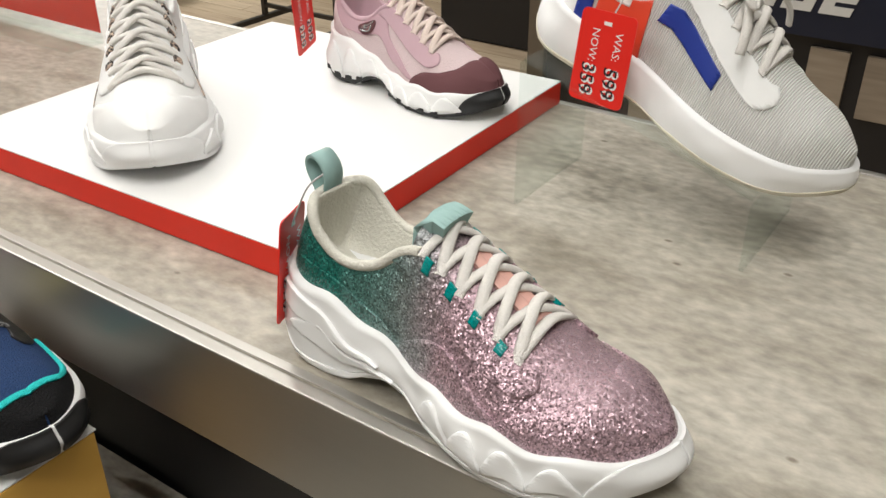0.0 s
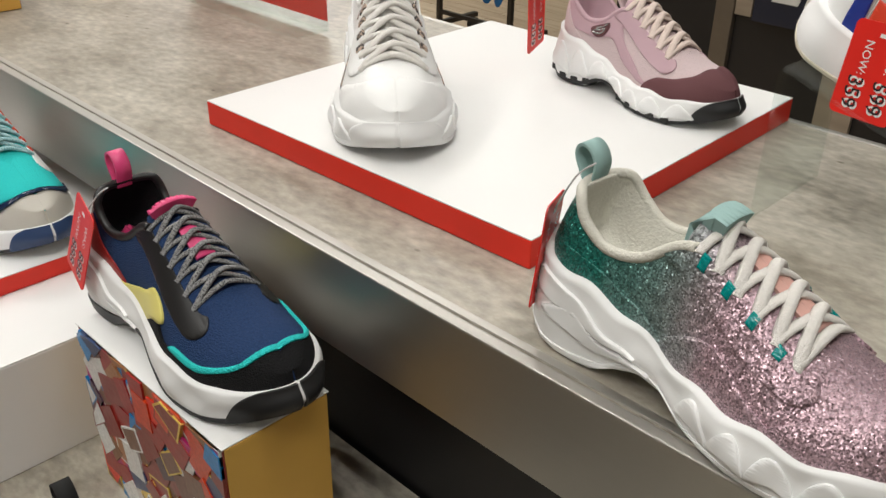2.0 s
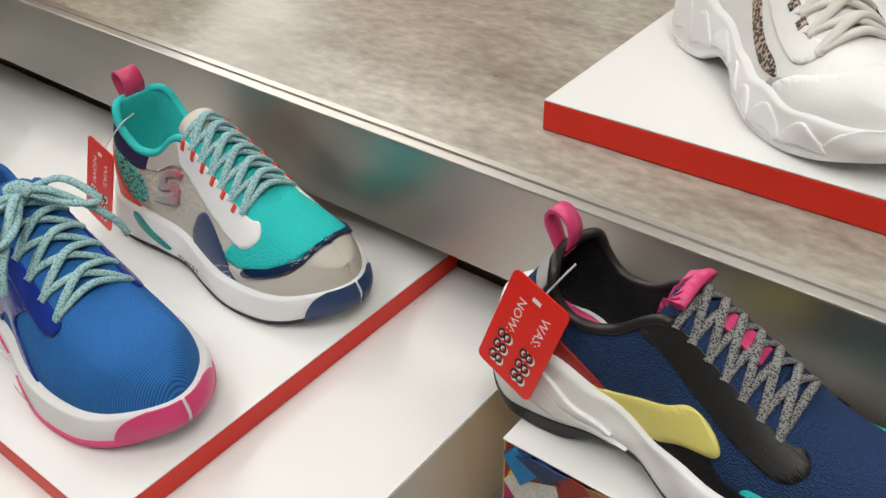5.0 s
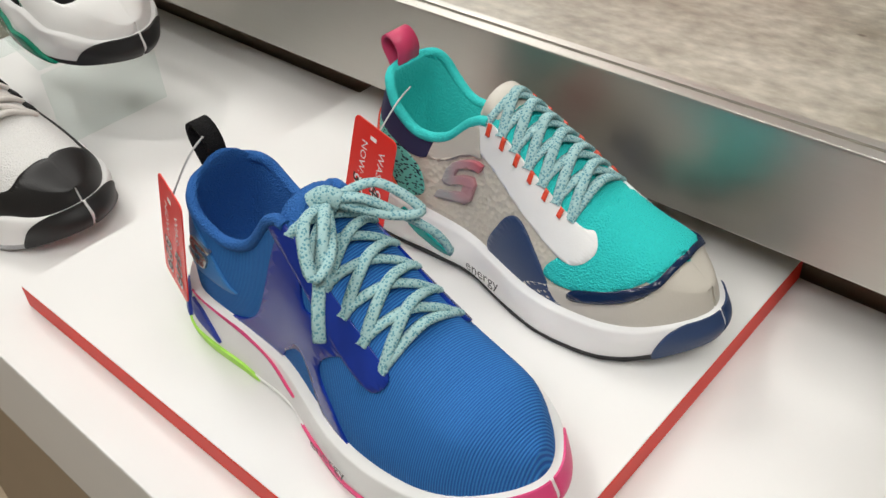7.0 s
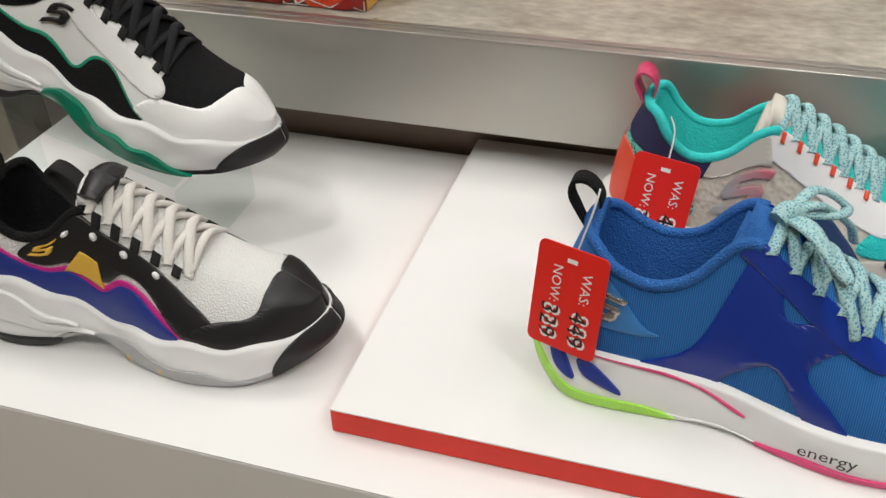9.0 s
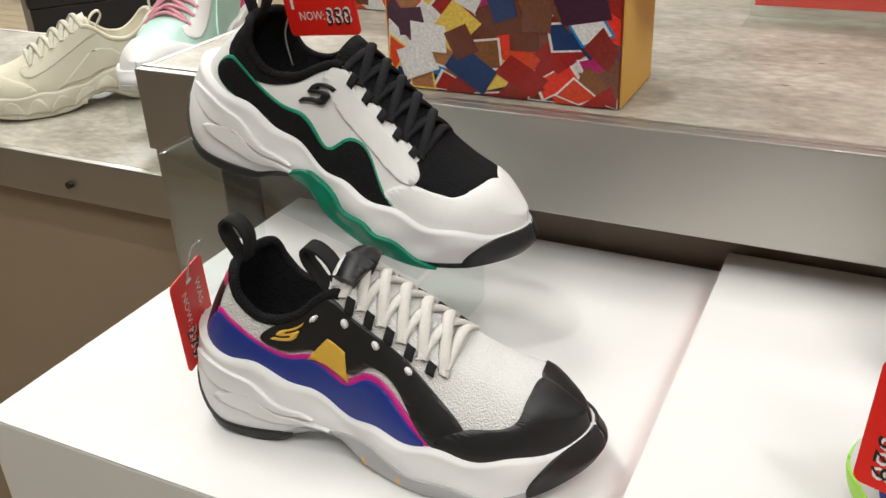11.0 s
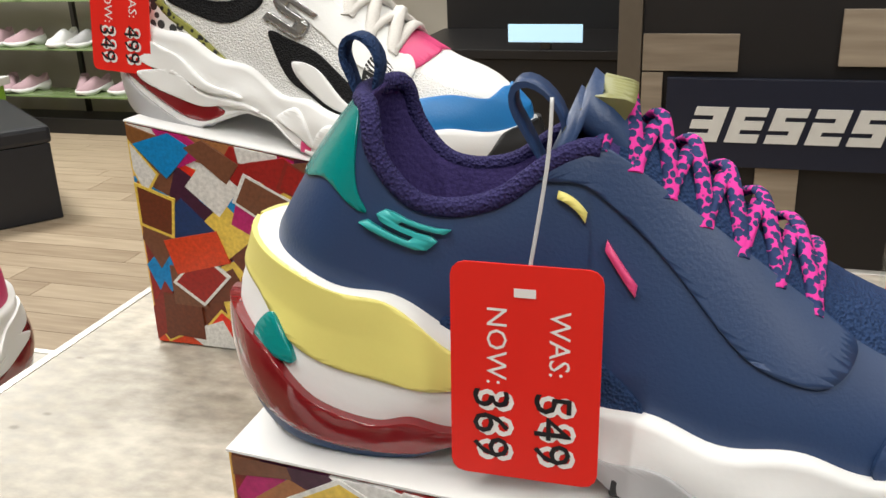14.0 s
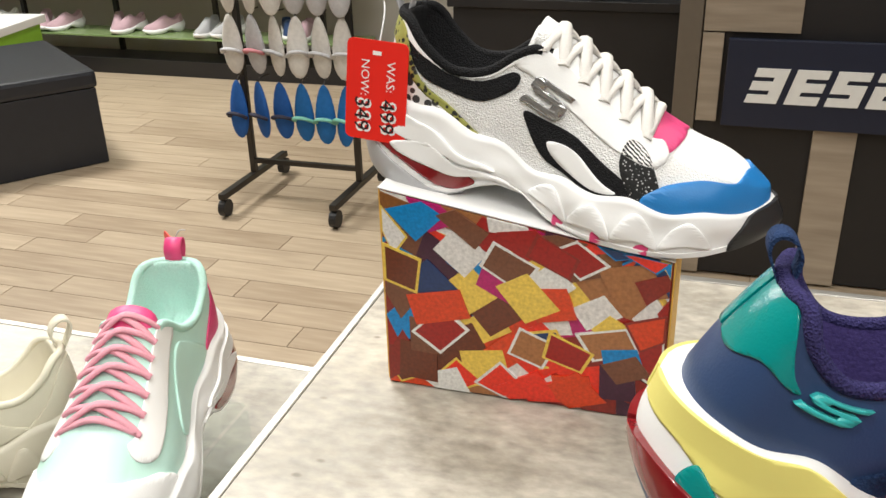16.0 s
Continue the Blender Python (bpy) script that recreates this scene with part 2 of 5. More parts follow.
def join(bm, bm2):
    """Adds bm2 to bm and returns it."""
    if bm is None:
        return bm2
    vs = [bm.verts.new(v.co) for v in bm2.verts]
    bm2.verts.index_update()
    for f in bm2.faces:
        nf = bm.faces.new([vs[v.index] for v in f.verts])
        nf.smooth = f.smooth
    bm2.free()
    return bm


def thing(name, m, label, category, group="", kind=""):
    e = new(name)
    e.empty_display_size = 0.05
    e.matrix_basis = m
    return tagged(e, label, category, group, kind)


def block(name, x0, x1, y0, y1, z0, z1, material, label="", category="", kind="", bevel=0.0, parent=None):
    ob = part(name, box_bm(x0, x1, y0, y1, z0, z1, bevel), material, parent)
    return tagged(ob, label, category, "", kind)


def tube_bm(points, radius, sides=7, bm=None, flat=1.0, samples=6):
    """A round or flattened cord through the points."""
    pts = [Vector(p) for p in points]
    fine = []
    for i in range(len(pts) - 1):
        p0, p1, p2, p3 = pts[max(i - 1, 0)], pts[i], pts[i + 1], pts[min(i + 2, len(pts) - 1)]
        for k in range(samples):
            t = k / samples
            fine.append(0.5 * ((2 * p1) + (p2 - p0) * t + (2 * p0 - 5 * p1 + 4 * p2 - p3) * t * t + (3 * p1 - p0 - 3 * p2 + p3) * t ** 3))
    fine.append(pts[-1])
    bm = bm or bmesh.new()
    rings, up = [], Vector((0, 0, 1))
    for i, p in enumerate(fine):
        d = (fine[min(i + 1, len(fine) - 1)] - fine[max(i - 1, 0)]).normalized()
        side = d.cross(up)
        if side.length < 0.05:
            side = d.cross(Vector((1, 0, 0)))
        side.normalize()
        top = side.cross(d)
        rings.append([bm.verts.new(p + radius * (math.cos(a) * side + flat * math.sin(a) * top)) for a in (2 * math.pi * k / sides for k in range(sides))])
    for a, b in zip(rings, rings[1:]):
        for k in range(sides):
            bm.faces.new((a[k], a[(k + 1) % sides], b[(k + 1) % sides], b[k])).smooth = True
    for r in (rings[0], rings[-1]):
        bm.faces.new(r)
    return bm


def text_bm(words, size, m, align="LEFT"):
    """Lettering of the built-in font as a flat mesh, laid by the matrix m."""
    cu = bpy.data.curves.new("lettering", "FONT")
    cu.body, cu.size, cu.align_x, cu.resolution_u = words, size, align, 2
    ob = new("lettering", cu)
    me = bpy.data.meshes.new_from_object(ob)
    bm = bmesh.new()
    bm.from_mesh(me)
    bmesh.ops.transform(bm, matrix=m, verts=bm.verts)
    bpy.data.objects.remove(ob)
    bpy.data.meshes.remove(me)
    bpy.data.curves.remove(cu)
    return bm

# ---- shop shell ----
TOP, LOW, RISER, SIDE = 1.038, 0.802, 0.91, 0.912   # heights of the display surfaces
tagged(block("floor", -7, 3, -3.5, 6, -0.1, -0.004, GROUT, "plank floor base", "floor"), kind="structure")
block("ceiling", -7, 3, -3.5, 6, 3.1, 3.2, CEILING_PAINT, "painted ceiling", "ceiling", "structure")
block("wall_north", -7, 3, 5.6, 5.75, 0, 3.1, WALL_PAINT, "beige painted wall behind shelves", "wall", "structure")
block("wall_south", -7, 3, -3.6, -3.5, 0, 3.1, WALL_PAINT, "plain painted wall", "wall", "structure")
block("wall_west", -7.1, -7, -3.5, 6, 0, 3.1, WALL_PAINT, "plain painted wall", "wall", "structure")
block("wall_east", 3, 3.1, -3.5, 6, 0, 3.1, WALL_PAINT, "plain painted wall", "wall", "structure")

# ---- display tables ----


def display_table():
    t = thing("display_table", pose(0, 0, 0), "concrete-look shop table with brushed steel edge", "table")
    part("tabletop", box_bm(-1.728, 1.2, 0.292, 0.765, TOP - 0.03, TOP), CONCRETE, t)
    part("front_edge", box_bm(-1.735, 1.2, 0.282, 0.2915, TOP - 0.079, TOP + 0.0005, 0.0015), STEEL, t, "brushed steel edge strip")
    part("front_lip", box_bm(-1.735, 1.2, 0.2925, 0.299, TOP - 0.001, TOP + 0.0012, 0.0004), STEEL, t)
    part("back_edge", box_bm(-1.735, 1.2, 0.7655, 0.775, TOP - 0.079, TOP + 0.0005, 0.0015), STEEL, t)
    part("side_edge", box_bm(-1.7355, -1.7285, 0.292, 0.765, TOP - 0.079, TOP + 0.0005, 0.0015), STEEL, t)
    part("end_panel", box_bm(-1.733, -1.655, 0.287, 0.768, 0, TOP - 0.08, 0.002), STEEL, t, "steel end panel")
    part("brown_back", box_bm(-1.65, -0.72, 0.335, 0.355, 0, TOP - 0.08), BROWN_PANEL, t)
    # black sheet standing in for the shade of the open recess under the table
    part("recess_shade", box_bm(-0.719, 1.2, 0.337, 0.355, 0, TOP - 0.08), BLACK_PANEL, t)
    return t


def low_table():
    t = thing("low_table", pose(0, 0, 0), "low concrete-look tier in front of the table", "table")
    part("tabletop", box_bm(-1.55, 1.0, -0.034, 0.333, LOW - 0.04, LOW, 0.002), CONCRETE, t)
    part("body", box_bm(-1.53, 0.98, -0.03, 0.33, 0, LOW - 0.041), BEIGE_PANEL, t)


def side_table():
    t = thing("side_table", pose(0, 0, 0), "neighbouring concrete-look table with steel edge", "table")
    part("tabletop", box_bm(-3.2, -1.74, 0.326, 0.728, SIDE - 0.03, SIDE), CONCRETE, t)
    part("front_edge", box_bm(-3.2, -1.74, 0.316, 0.3255, SIDE - 0.05, SIDE + 0.0005, 0.0015), STEEL, t)
    part("back_edge", box_bm(-3.2, -1.74, 0.7285, 0.737, SIDE - 0.05, SIDE + 0.0005, 0.0015), STEEL, t)
    part("body", box_bm(-3.2, -1.745, 0.335, 0.72, 0, SIDE - 0.051), BEIGE_PANEL, t, "beige table body")
    for x in (-2.9, -1.9):
        bm = bmesh.new()
        bmesh.ops.create_cone(bm, cap_ends=True, segments=12, radius1=0.004, radius2=0.004, depth=0.006, matrix=pose(x, 0.314, SIDE - 0.03, 90))
        part("screw", bm, DARK_METAL, t)


display_table(), low_table(), side_table()


def platform(name, x0, x1, y0, y1, z0, z1, label, sides, turn=0.0):
    p = thing(name, pose(x0, y0, 0, 0, 0, turn) @ pose(-x0, -y0, 0), label, "display riser")
    part("body", box_bm(x0, x1, y0, y1, z0, z1 - 0.0012, 0.0012), sides, p)
    part("top_sheet", box_bm(x0 + 0.0003, x1 - 0.0003, y0 + 0.0003, y1 - 0.0003, z1 - 0.001, z1, 0.0002), WHITE_BOARD, p, "white top sheet")
    return p


platform("display_platform", -0.758, -0.377, 0.357, 0.757, TOP + 0.0005, TOP + 0.0235, "low white platform with red sides on the table", RED_CARD, 1.5)
platform("display_platform", -1.192, -0.812, -0.005, 0.326, RISER + 0.0005, RISER + 0.0185, "low white platform with red sides on the riser", RED_CARD)
platform("white_riser", -1.598, -0.706, -0.041, 0.327, LOW + 0.0005, RISER, "large white display riser on the lower tier", WHITE_BOARD)

# ---- patterned boxes ----
CHIP_COLORS = [(0.3, 0.012, 0.01), (0.13, 0.03, 0.012), (0.66, 0.64, 0.62), (0.16, 0.06, 0.03), (0.8, 0.03, 0.012), (0.012, 0.035, 0.12), (0.78, 0.5, 0.08), (0.42, 0.01, 0.13),
               (0.0, 0.2, 0.5), (0.2, 0.075, 0.02), (0.7, 0.69, 0.67), (0.6, 0.05, 0.01), (0.05, 0.01, 0.03), (0.22, 0.018, 0.012), (0.34, 0.14, 0.05), (0.3, 0.01, 0.008)]
CHIPS = [mat("printed_chip", c, 0.28, 0, 0.45, 420, 0.3, 130, 0.15) for c in CHIP_COLORS]


def patterned_box(x0, y0, z0, w, d, h, seed, sag=0.0, wobble=0.0, cell=0.026):
    rnd = random.Random(seed)

    def sagged(bm):
        for v in bm.verts:
            v.co.z *= 1 - sag * v.co.x / w
        return bm
    b = thing("patterned_box", pose(x0, y0, z0, 0, 0, wobble), "glossy box printed with coloured chips, yellow end", "box", "patterned boxes")
    part("body", sagged(box_bm(0, w, 0, d, 0, h - 0.0012, 0.001)), CHIPS[13], b)
    part("top_sheet", sagged(box_bm(-0.001, w + 0.001, -0.001, d + 0.001, h - 0.001, h, 0.0002)), WHITE_BOARD, b, "white top sheet")
    part("end_panel", sagged(box_bm(w + 0.0003, w + 0.0014, 0.0012, d - 0.0012, 0.001, h - 0.0015)), YELLOW_CARD, b, "yellow end panel")
    part("end_panel", box_bm(-0.0014, -0.0003, 0.0012, d - 0.0012, 0.001, h - 0.0015), YELLOW_CARD, b, "yellow end panel")
    spots = [(i, k) for i in range(int(w / cell * 1.75) + 1) for k in range(int(h / cell * 1.75) + 1)]
    rnd.shuffle(spots)
    for j, (i, k) in enumerate(spots):
        cx, cz = (i + rnd.uniform(0.1, 0.9)) * cell / 1.75, (k + rnd.uniform(0.1, 0.9)) * cell / 1.75
        a, sx, sz = rnd.uniform(-0.9, 0.9), cell * rnd.uniform(0.4, 0.78), cell * rnd.uniform(0.36, 0.62)
        pts = []
        for u, v in ((-1, -1), (1, -1), (1, 1), (-1, 1)):
            u2, v2 = u * sx * rnd.uniform(0.8, 1.05), v * sz * rnd.uniform(0.8, 1.05)
            pts.append((min(max(cx + u2 * math.cos(a) - v2 * math.sin(a), 0.0008), w - 0.0008), min(max(cz + u2 * math.sin(a) + v2 * math.cos(a), 0.0008), h - 0.002)))
        dep = 0.0003 + j * 0.00002

        def slab(scale, out):
            mx, mz = sum(p[0] for p in pts) / 4, sum(p[1] for p in pts) / 4
            q = [(mx + (p[0] - mx) * scale, mz + (p[1] - mz) * scale) for p in pts]
            bm = bmesh.new()
            f = [bm.verts.new((p[0], -out, p[1])) for p in q]
            g = [bm.verts.new((p[0], 0, p[1])) for p in q]
            bm.faces.new(f)
            for n in range(4):
                bm.faces.new((f[n], g[n], g[(n + 1) % 4], f[(n + 1) % 4]))
            return sagged(bm)
        own = rnd.randrange(16)
        rim = rnd.choice([6, 6, 2, 10, 8, 13])
        c = part("chip", slab(1.0, dep), CHIPS[rim if rnd.random() < 0.3 else own], b)
        part("chip_face", slab(0.86, dep + 0.000012), CHIPS[own], c)
    return b


patterned_box(-1.478, 0.314, TOP + 0.0005, 0.196, 0.09, 0.1, 3, 0.15, cell=0.028)
patterned_box(-1.675, 0.555, TOP + 0.0005, 0.187, 0.1, 0.146, 11, 0.21, cell=0.027)
patterned_box(-0.653, 0.162, LOW + 0.0005, 0.2, 0.085, 0.155, 23)


# ---- acrylic stands and sign ----


def sheet_bm(profile, y0, y1, thick=0.003):
    """A bent sheet: the profile in x and z, drawn out along y."""
    bm = bmesh.new()
    pts = [Vector((p[0], 0, p[1])) for p in profile]
    rows = []
    for i, p in enumerate(pts):
        d0 = (pts[i] - pts[max(i - 1, 0)]) if i else pts[1] - pts[0]
        d1 = (pts[min(i + 1, len(pts) - 1)] - pts[i]) if i < len(pts) - 1 else d0
        n = (d0.normalized() + d1.normalized()).normalized().cross(Vector((0, 1, 0)))
        rows.append([bm.verts.new((q.x, y, q.z)) for q in (p, p + n * thick) for y in (y0, y1)])
    for a, b in zip(rows, rows[1:]):
        for i, k in ((0, 1), (1, 3), (3, 2), (2, 0)):
            bm.faces.new((a[i], a[k], b[k], b[i]))
    for r in (rows[0], rows[-1]):
        bm.faces.new((r[0], r[1], r[3], r[2]))
    return bm


def acrylic_stand(x, y, z, w, d, h0, h1, flat=0.0):
    s = thing("acrylic_stand", pose(x, y, z), "clear bent acrylic shoe stand with a sloping top", "shoe stand", "acrylic stands")
    bent = [(-0.0005, h0), (w * flat, h0), (w + 0.0005, h1)] if flat else [(-0.0005, h0), (w + 0.0005, h1)]
    for name, line in (("leg", [(0, 0), (0, h0 - 0.001)]), ("top_sheet", bent), ("leg", [(w, h1 - 0.004), (w, 0)])):
        part(name, sheet_bm(line, 0, d), ACRYLIC, s).visible_shadow = False
    return s


acrylic_stand(-0.31, 0.552, TOP + 0.0005, 0.176, 0.11, 0.1155, 0.0535)
acrylic_stand(-1.556, 0.118, RISER + 0.0005, 0.2, 0.1, 0.1295, 0.0685)
acrylic_stand(-1.9, 0.42, SIDE + 0.0005, 0.08, 0.17, 0.053, 0.053)


def sale_sign():
    s = thing("sale_sign", pose(-1.235, 0.635, TOP), "red sale sign in a clear acrylic holder on the table", "sign")
    part("card", box_bm(0, 0.305, 0, 0.0012, 0.012, 0.222), RED_CARD, s)
    part("holder", box_bm(-0.004, 0.309, -0.0025, -0.0005, 0.0005, 0.226), ACRYLIC, s).visible_shadow = False
    part("holder_foot", box_bm(-0.004, 0.309, -0.05, -0.003, 0.0006, 0.0026), ACRYLIC, s).visible_shadow = False
    side = lambda x, z: pose(x, -0.0032, z, 90)
    part("lettering", text_bm("25-50", 0.05, side(0.012, 0.112)), WHITE_INK, s)
    part("lettering", text_bm("OFF", 0.022, side(0.118, 0.112)), WHITE_INK, s)
    part("lettering", text_bm("*On selected styles", 0.012, side(0.03, 0.09)), WHITE_INK, s)
    part("lettering", text_bm("%0.-%25", 0.045, side(0.17, 0.112)), WHITE_INK, s)
    bm = None
    for i in range(7):
        bm = box_bm(0.19 + i * 0.012, 0.2 + i * 0.012, -0.0036, -0.0032, 0.09, 0.095 + 0.003 * (i % 3), 0, bm)
    part("small_print", bm, WHITE_INK, s)


sale_sign()
# ---- shoes ----
from mathutils import geometry


def curve(*keys):
    """A smooth function through (x, y) keys."""
    xs, ys = [k[0] for k in keys], [k[1] for k in keys]
    n = len(xs)
    ms = [(ys[min(i + 1, n - 1)] - ys[max(i - 1, 0)]) / (xs[min(i + 1, n - 1)] - xs[max(i - 1, 0)]) for i in range(n)]

    def f(x):
        if x <= xs[0]:
            return ys[0]
        if x >= xs[-1]:
            return ys[-1]
        i = max(k for k in range(n) if xs[k] <= x)
        i = min(i, n - 2)
        h = xs[i + 1] - xs[i]
        t = (x - xs[i]) / h
        return ((2 * t ** 3 - 3 * t * t + 1) * ys[i] + (t ** 3 - 2 * t * t + t) * h * ms[i] + (-2 * t ** 3 + 3 * t * t) * ys[i + 1] + (t ** 3 - t * t) * h * ms[i + 1])
    return f


def step(a, b, x):
    t = min(max((x - a) / (b - a), 0), 1)
    return t * t * (3 - 2 * t)


class Last:
    """The form of one sneaker: heel at x = 0, toe at x = length, near side at -y."""

    def __init__(self, length=0.26, sole="chunky", high=1.0, collar=None, wave=0.0015, lean=0.013):
        self.L = length
        k = length / 0.26
        self.k, self.lean, self.sculpt = k, lean, 0.0016 if sole == "chunky" else 0.0007
        half = curve((0, 0.030), (0.12, 0.0345), (0.3, 0.033), (0.42, 0.0335), (0.62, 0.046), (0.74, 0.0475), (0.88, 0.041), (1, 0.030))
        self.half = lambda s: k * half(s) * math.sqrt(max(0, 1 - max(0, (0.13 - s) / 0.13) ** 2.3)) * math.sqrt(max(0, 1 - max(0, (s - 0.8) / 0.2) ** 2.4))
        if sole == "chunky":
            top = curve((0, 0.065), (0.1, 0.06), (0.22, 0.054), (0.34, 0.044), (0.46, 0.033), (0.56, 0.0305), (0.66, 0.031), (0.76, 0.0295), (0.88, 0.03), (1, 0.036))
            bot = curve((0, 0.02), (0.05, 0.006), (0.12, 0), (0.25, 0.001), (0.34, 0.014), (0.43, 0.017), (0.52, 0.004), (0.65, 0), (0.8, 0.001), (0.9, 0.005), (1, 0.016))
        else:
            top = curve((0, 0.04), (0.15, 0.036), (0.35, 0.032), (0.5, 0.027), (0.7, 0.025), (0.88, 0.027), (1, 0.034))
            bot = curve((0, 0.008), (0.06, 0.001), (0.12, 0), (0.3, 0.0), (0.42, 0.003), (0.55, 0.0), (0.8, 0.001), (0.9, 0.005), (1, 0.016))
        self.top = lambda s: k * (top(s) + wave * math.sin(s * 38) * step(0.05, 0.2, s))
        self.bot = lambda s: k * bot(s)
        collar = collar or curve((0, 0.108), (0.06, 0.107), (0.13, 0.093), (0.21, 0.082), (0.3, 0.085), (0.37, 0.099), (0.42, 0.103), (0.55, 0.087), (0.7, 0.065), (0.8, 0.054), (0.9, 0.049), (1, 0.042))
        self.rim = lambda s: max(k * high * collar(s), self.top(s) + 0.0015 * k)
        cent = curve((0, 0.108), (0.36, 0.112), (0.44, 0.11), (0.55, 0.096), (0.7, 0.0745), (0.8, 0.064), (0.88, 0.059), (0.95, 0.053), (1, 0.043))
        self.cen = lambda s: max(k * high * cent(s), self.rim(s) - 0.001)
        wr = curve((0, 0.8), (0.1, 0.8), (0.25, 0.76), (0.36, 0.62), (0.45, 0.56), (0.6, 0.52), (0.72, 0.54), (0.82, 0.62), (0.92, 0.74), (1, 0.8))
        self.rimw = lambda s: self.half(s) * wr(s)
        self.gape = lambda s: step(0.035, 0.075, s) * (1 - step(0.37, 0.42, s))

    def upper(self, s, v, side):
        """v: 0 at the sole, 1 at the rim, 2 at the middle."""
        wb, zb, wr, zr = self.half(s) * 0.955, self.top(s) - 0.003 * self.k, self.rimw(s), self.rim(s)
        if v <= 1:
            c1, c2 = (wb * 1.04, zb + 0.38 * (zr - zb)), (wr + 0.35 * (wb - wr), zb + 0.86 * (zr - zb))
            y, z = self.bez((wb, zb), c1, c2, (wr, zr), v)
        else:
            t, o = v - 1, self.gape(s)
            zc = self.cen(s)
            closed = self.bez((wr, zr), (wr * 0.8, zr + 0.6 * (zc - zr)), (wr * 0.45, zc), (0, zc), t)
            zi = self.top(s) + 0.004
            wi = max(wr - 0.008 * self.k, 0.2 * wr)
            inner = self.bez((wr, zr), (wi + 0.3 * (wr - wi), zr + 0.011 * self.k), (wi * 1.05, zi - 0.022), (0, zi), t)
            y, z = closed[0] + o * (inner[0] - closed[0]), closed[1] + o * (inner[1] - closed[1])
        h = max(z - self.top(0), 0) / (0.07 * self.k)
        x = s * self.L - self.k * (0.004 * math.sin(min(h, 1) * math.pi) - 0.004 * h) * (1 - s) ** 6 + self.k * 0.004 * (1 - s) ** 8
        x += self.k * self.lean * min(h, 1.3) * (1 - s) ** 4
        x -= self.k * step(0.86, 1.0, s) * 0.006 * max(0, (z - self.top(s)) / 0.02)
        return Vector((x, side * y, z))

    def sole(self, s, v, side):
        """v: 0 at the ground, 1 at the upper edge."""
        z0, z1, w = self.bot(s), self.top(s), self.half(s)
        out = self.k * (0.0035 + 0.0016 * math.sin(math.pi * v) + 0.0018 * (1 - v)) - (0.004 * self.k if v < 0.02 else 0)
        if self.sculpt:
            # flowing hollows along the flank, deepest at half height, and a flared heel
            out += self.k * self.sculpt * math.sin(math.pi * v) * (math.sin(19 * s + 3.4 * v) + 0.5 * math.sin(41 * s - 4 * v))
            out += self.k * 0.0022 * math.exp(-((s - 0.1) / 0.13) ** 2) * math.sin(math.pi * min(v * 1.3, 1))
        end = (s - 0.5) * 2
        return Vector((s * self.L + out * end ** 7 * 1.2, side * (w + out * math.sqrt(max(0, 1 - end ** 8))), z0 + v * (z1 - z0)))

    @staticmethod
    def bez(a, b, c, d, t):
        u = 1 - t
        return tuple(u ** 3 * a[i] + 3 * u * u * t * b[i] + 3 * u * t * t * c[i] + t ** 3 * d[i] for i in (0, 1))


def shell_bm(fn, s_list, v_list, closed_bottom=False):
    """The skin of fn on both sides, as one closed strip of rows."""
    bm = bmesh.new()
    rows = []
    for s in s_list:
        row = [bm.verts.new(fn(s, v, -1)) for v in v_list]
        row += [bm.verts.new(fn(s, v, 1)) for v in reversed(v_list)]
        rows.append(row)
    n = len(rows[0])
    gap = n // 2 - 1 if v_list[-1] == 1 and not closed_bottom else -1
    for a, b in zip(rows, rows[1:]):
        for i in range(n - (0 if closed_bottom else 1)):
            k = (i + 1) % n
            if i != gap:
                bm.faces.new((a[i], a[k], b[k], b[i])).smooth = True
    bmesh.ops.remove_doubles(bm, verts=bm.verts, dist=0.00002)
    return bm


def smooth_loop(pts, n=8):
    out = []
    m = len(pts)
    for i in range(m):
        p0, p1, p2, p3 = (Vector(pts[(i + j - 1) % m]) for j in range(4))
        for q in range(n):
            t = q / n
            out.append(0.5 * ((2 * p1) + (p2 - p0) * t + (2 * p0 - 5 * p1 + 4 * p2 - p3) * t * t + (3 * p1 - p0 - 3 * p2 + p3) * t ** 3))
    return out


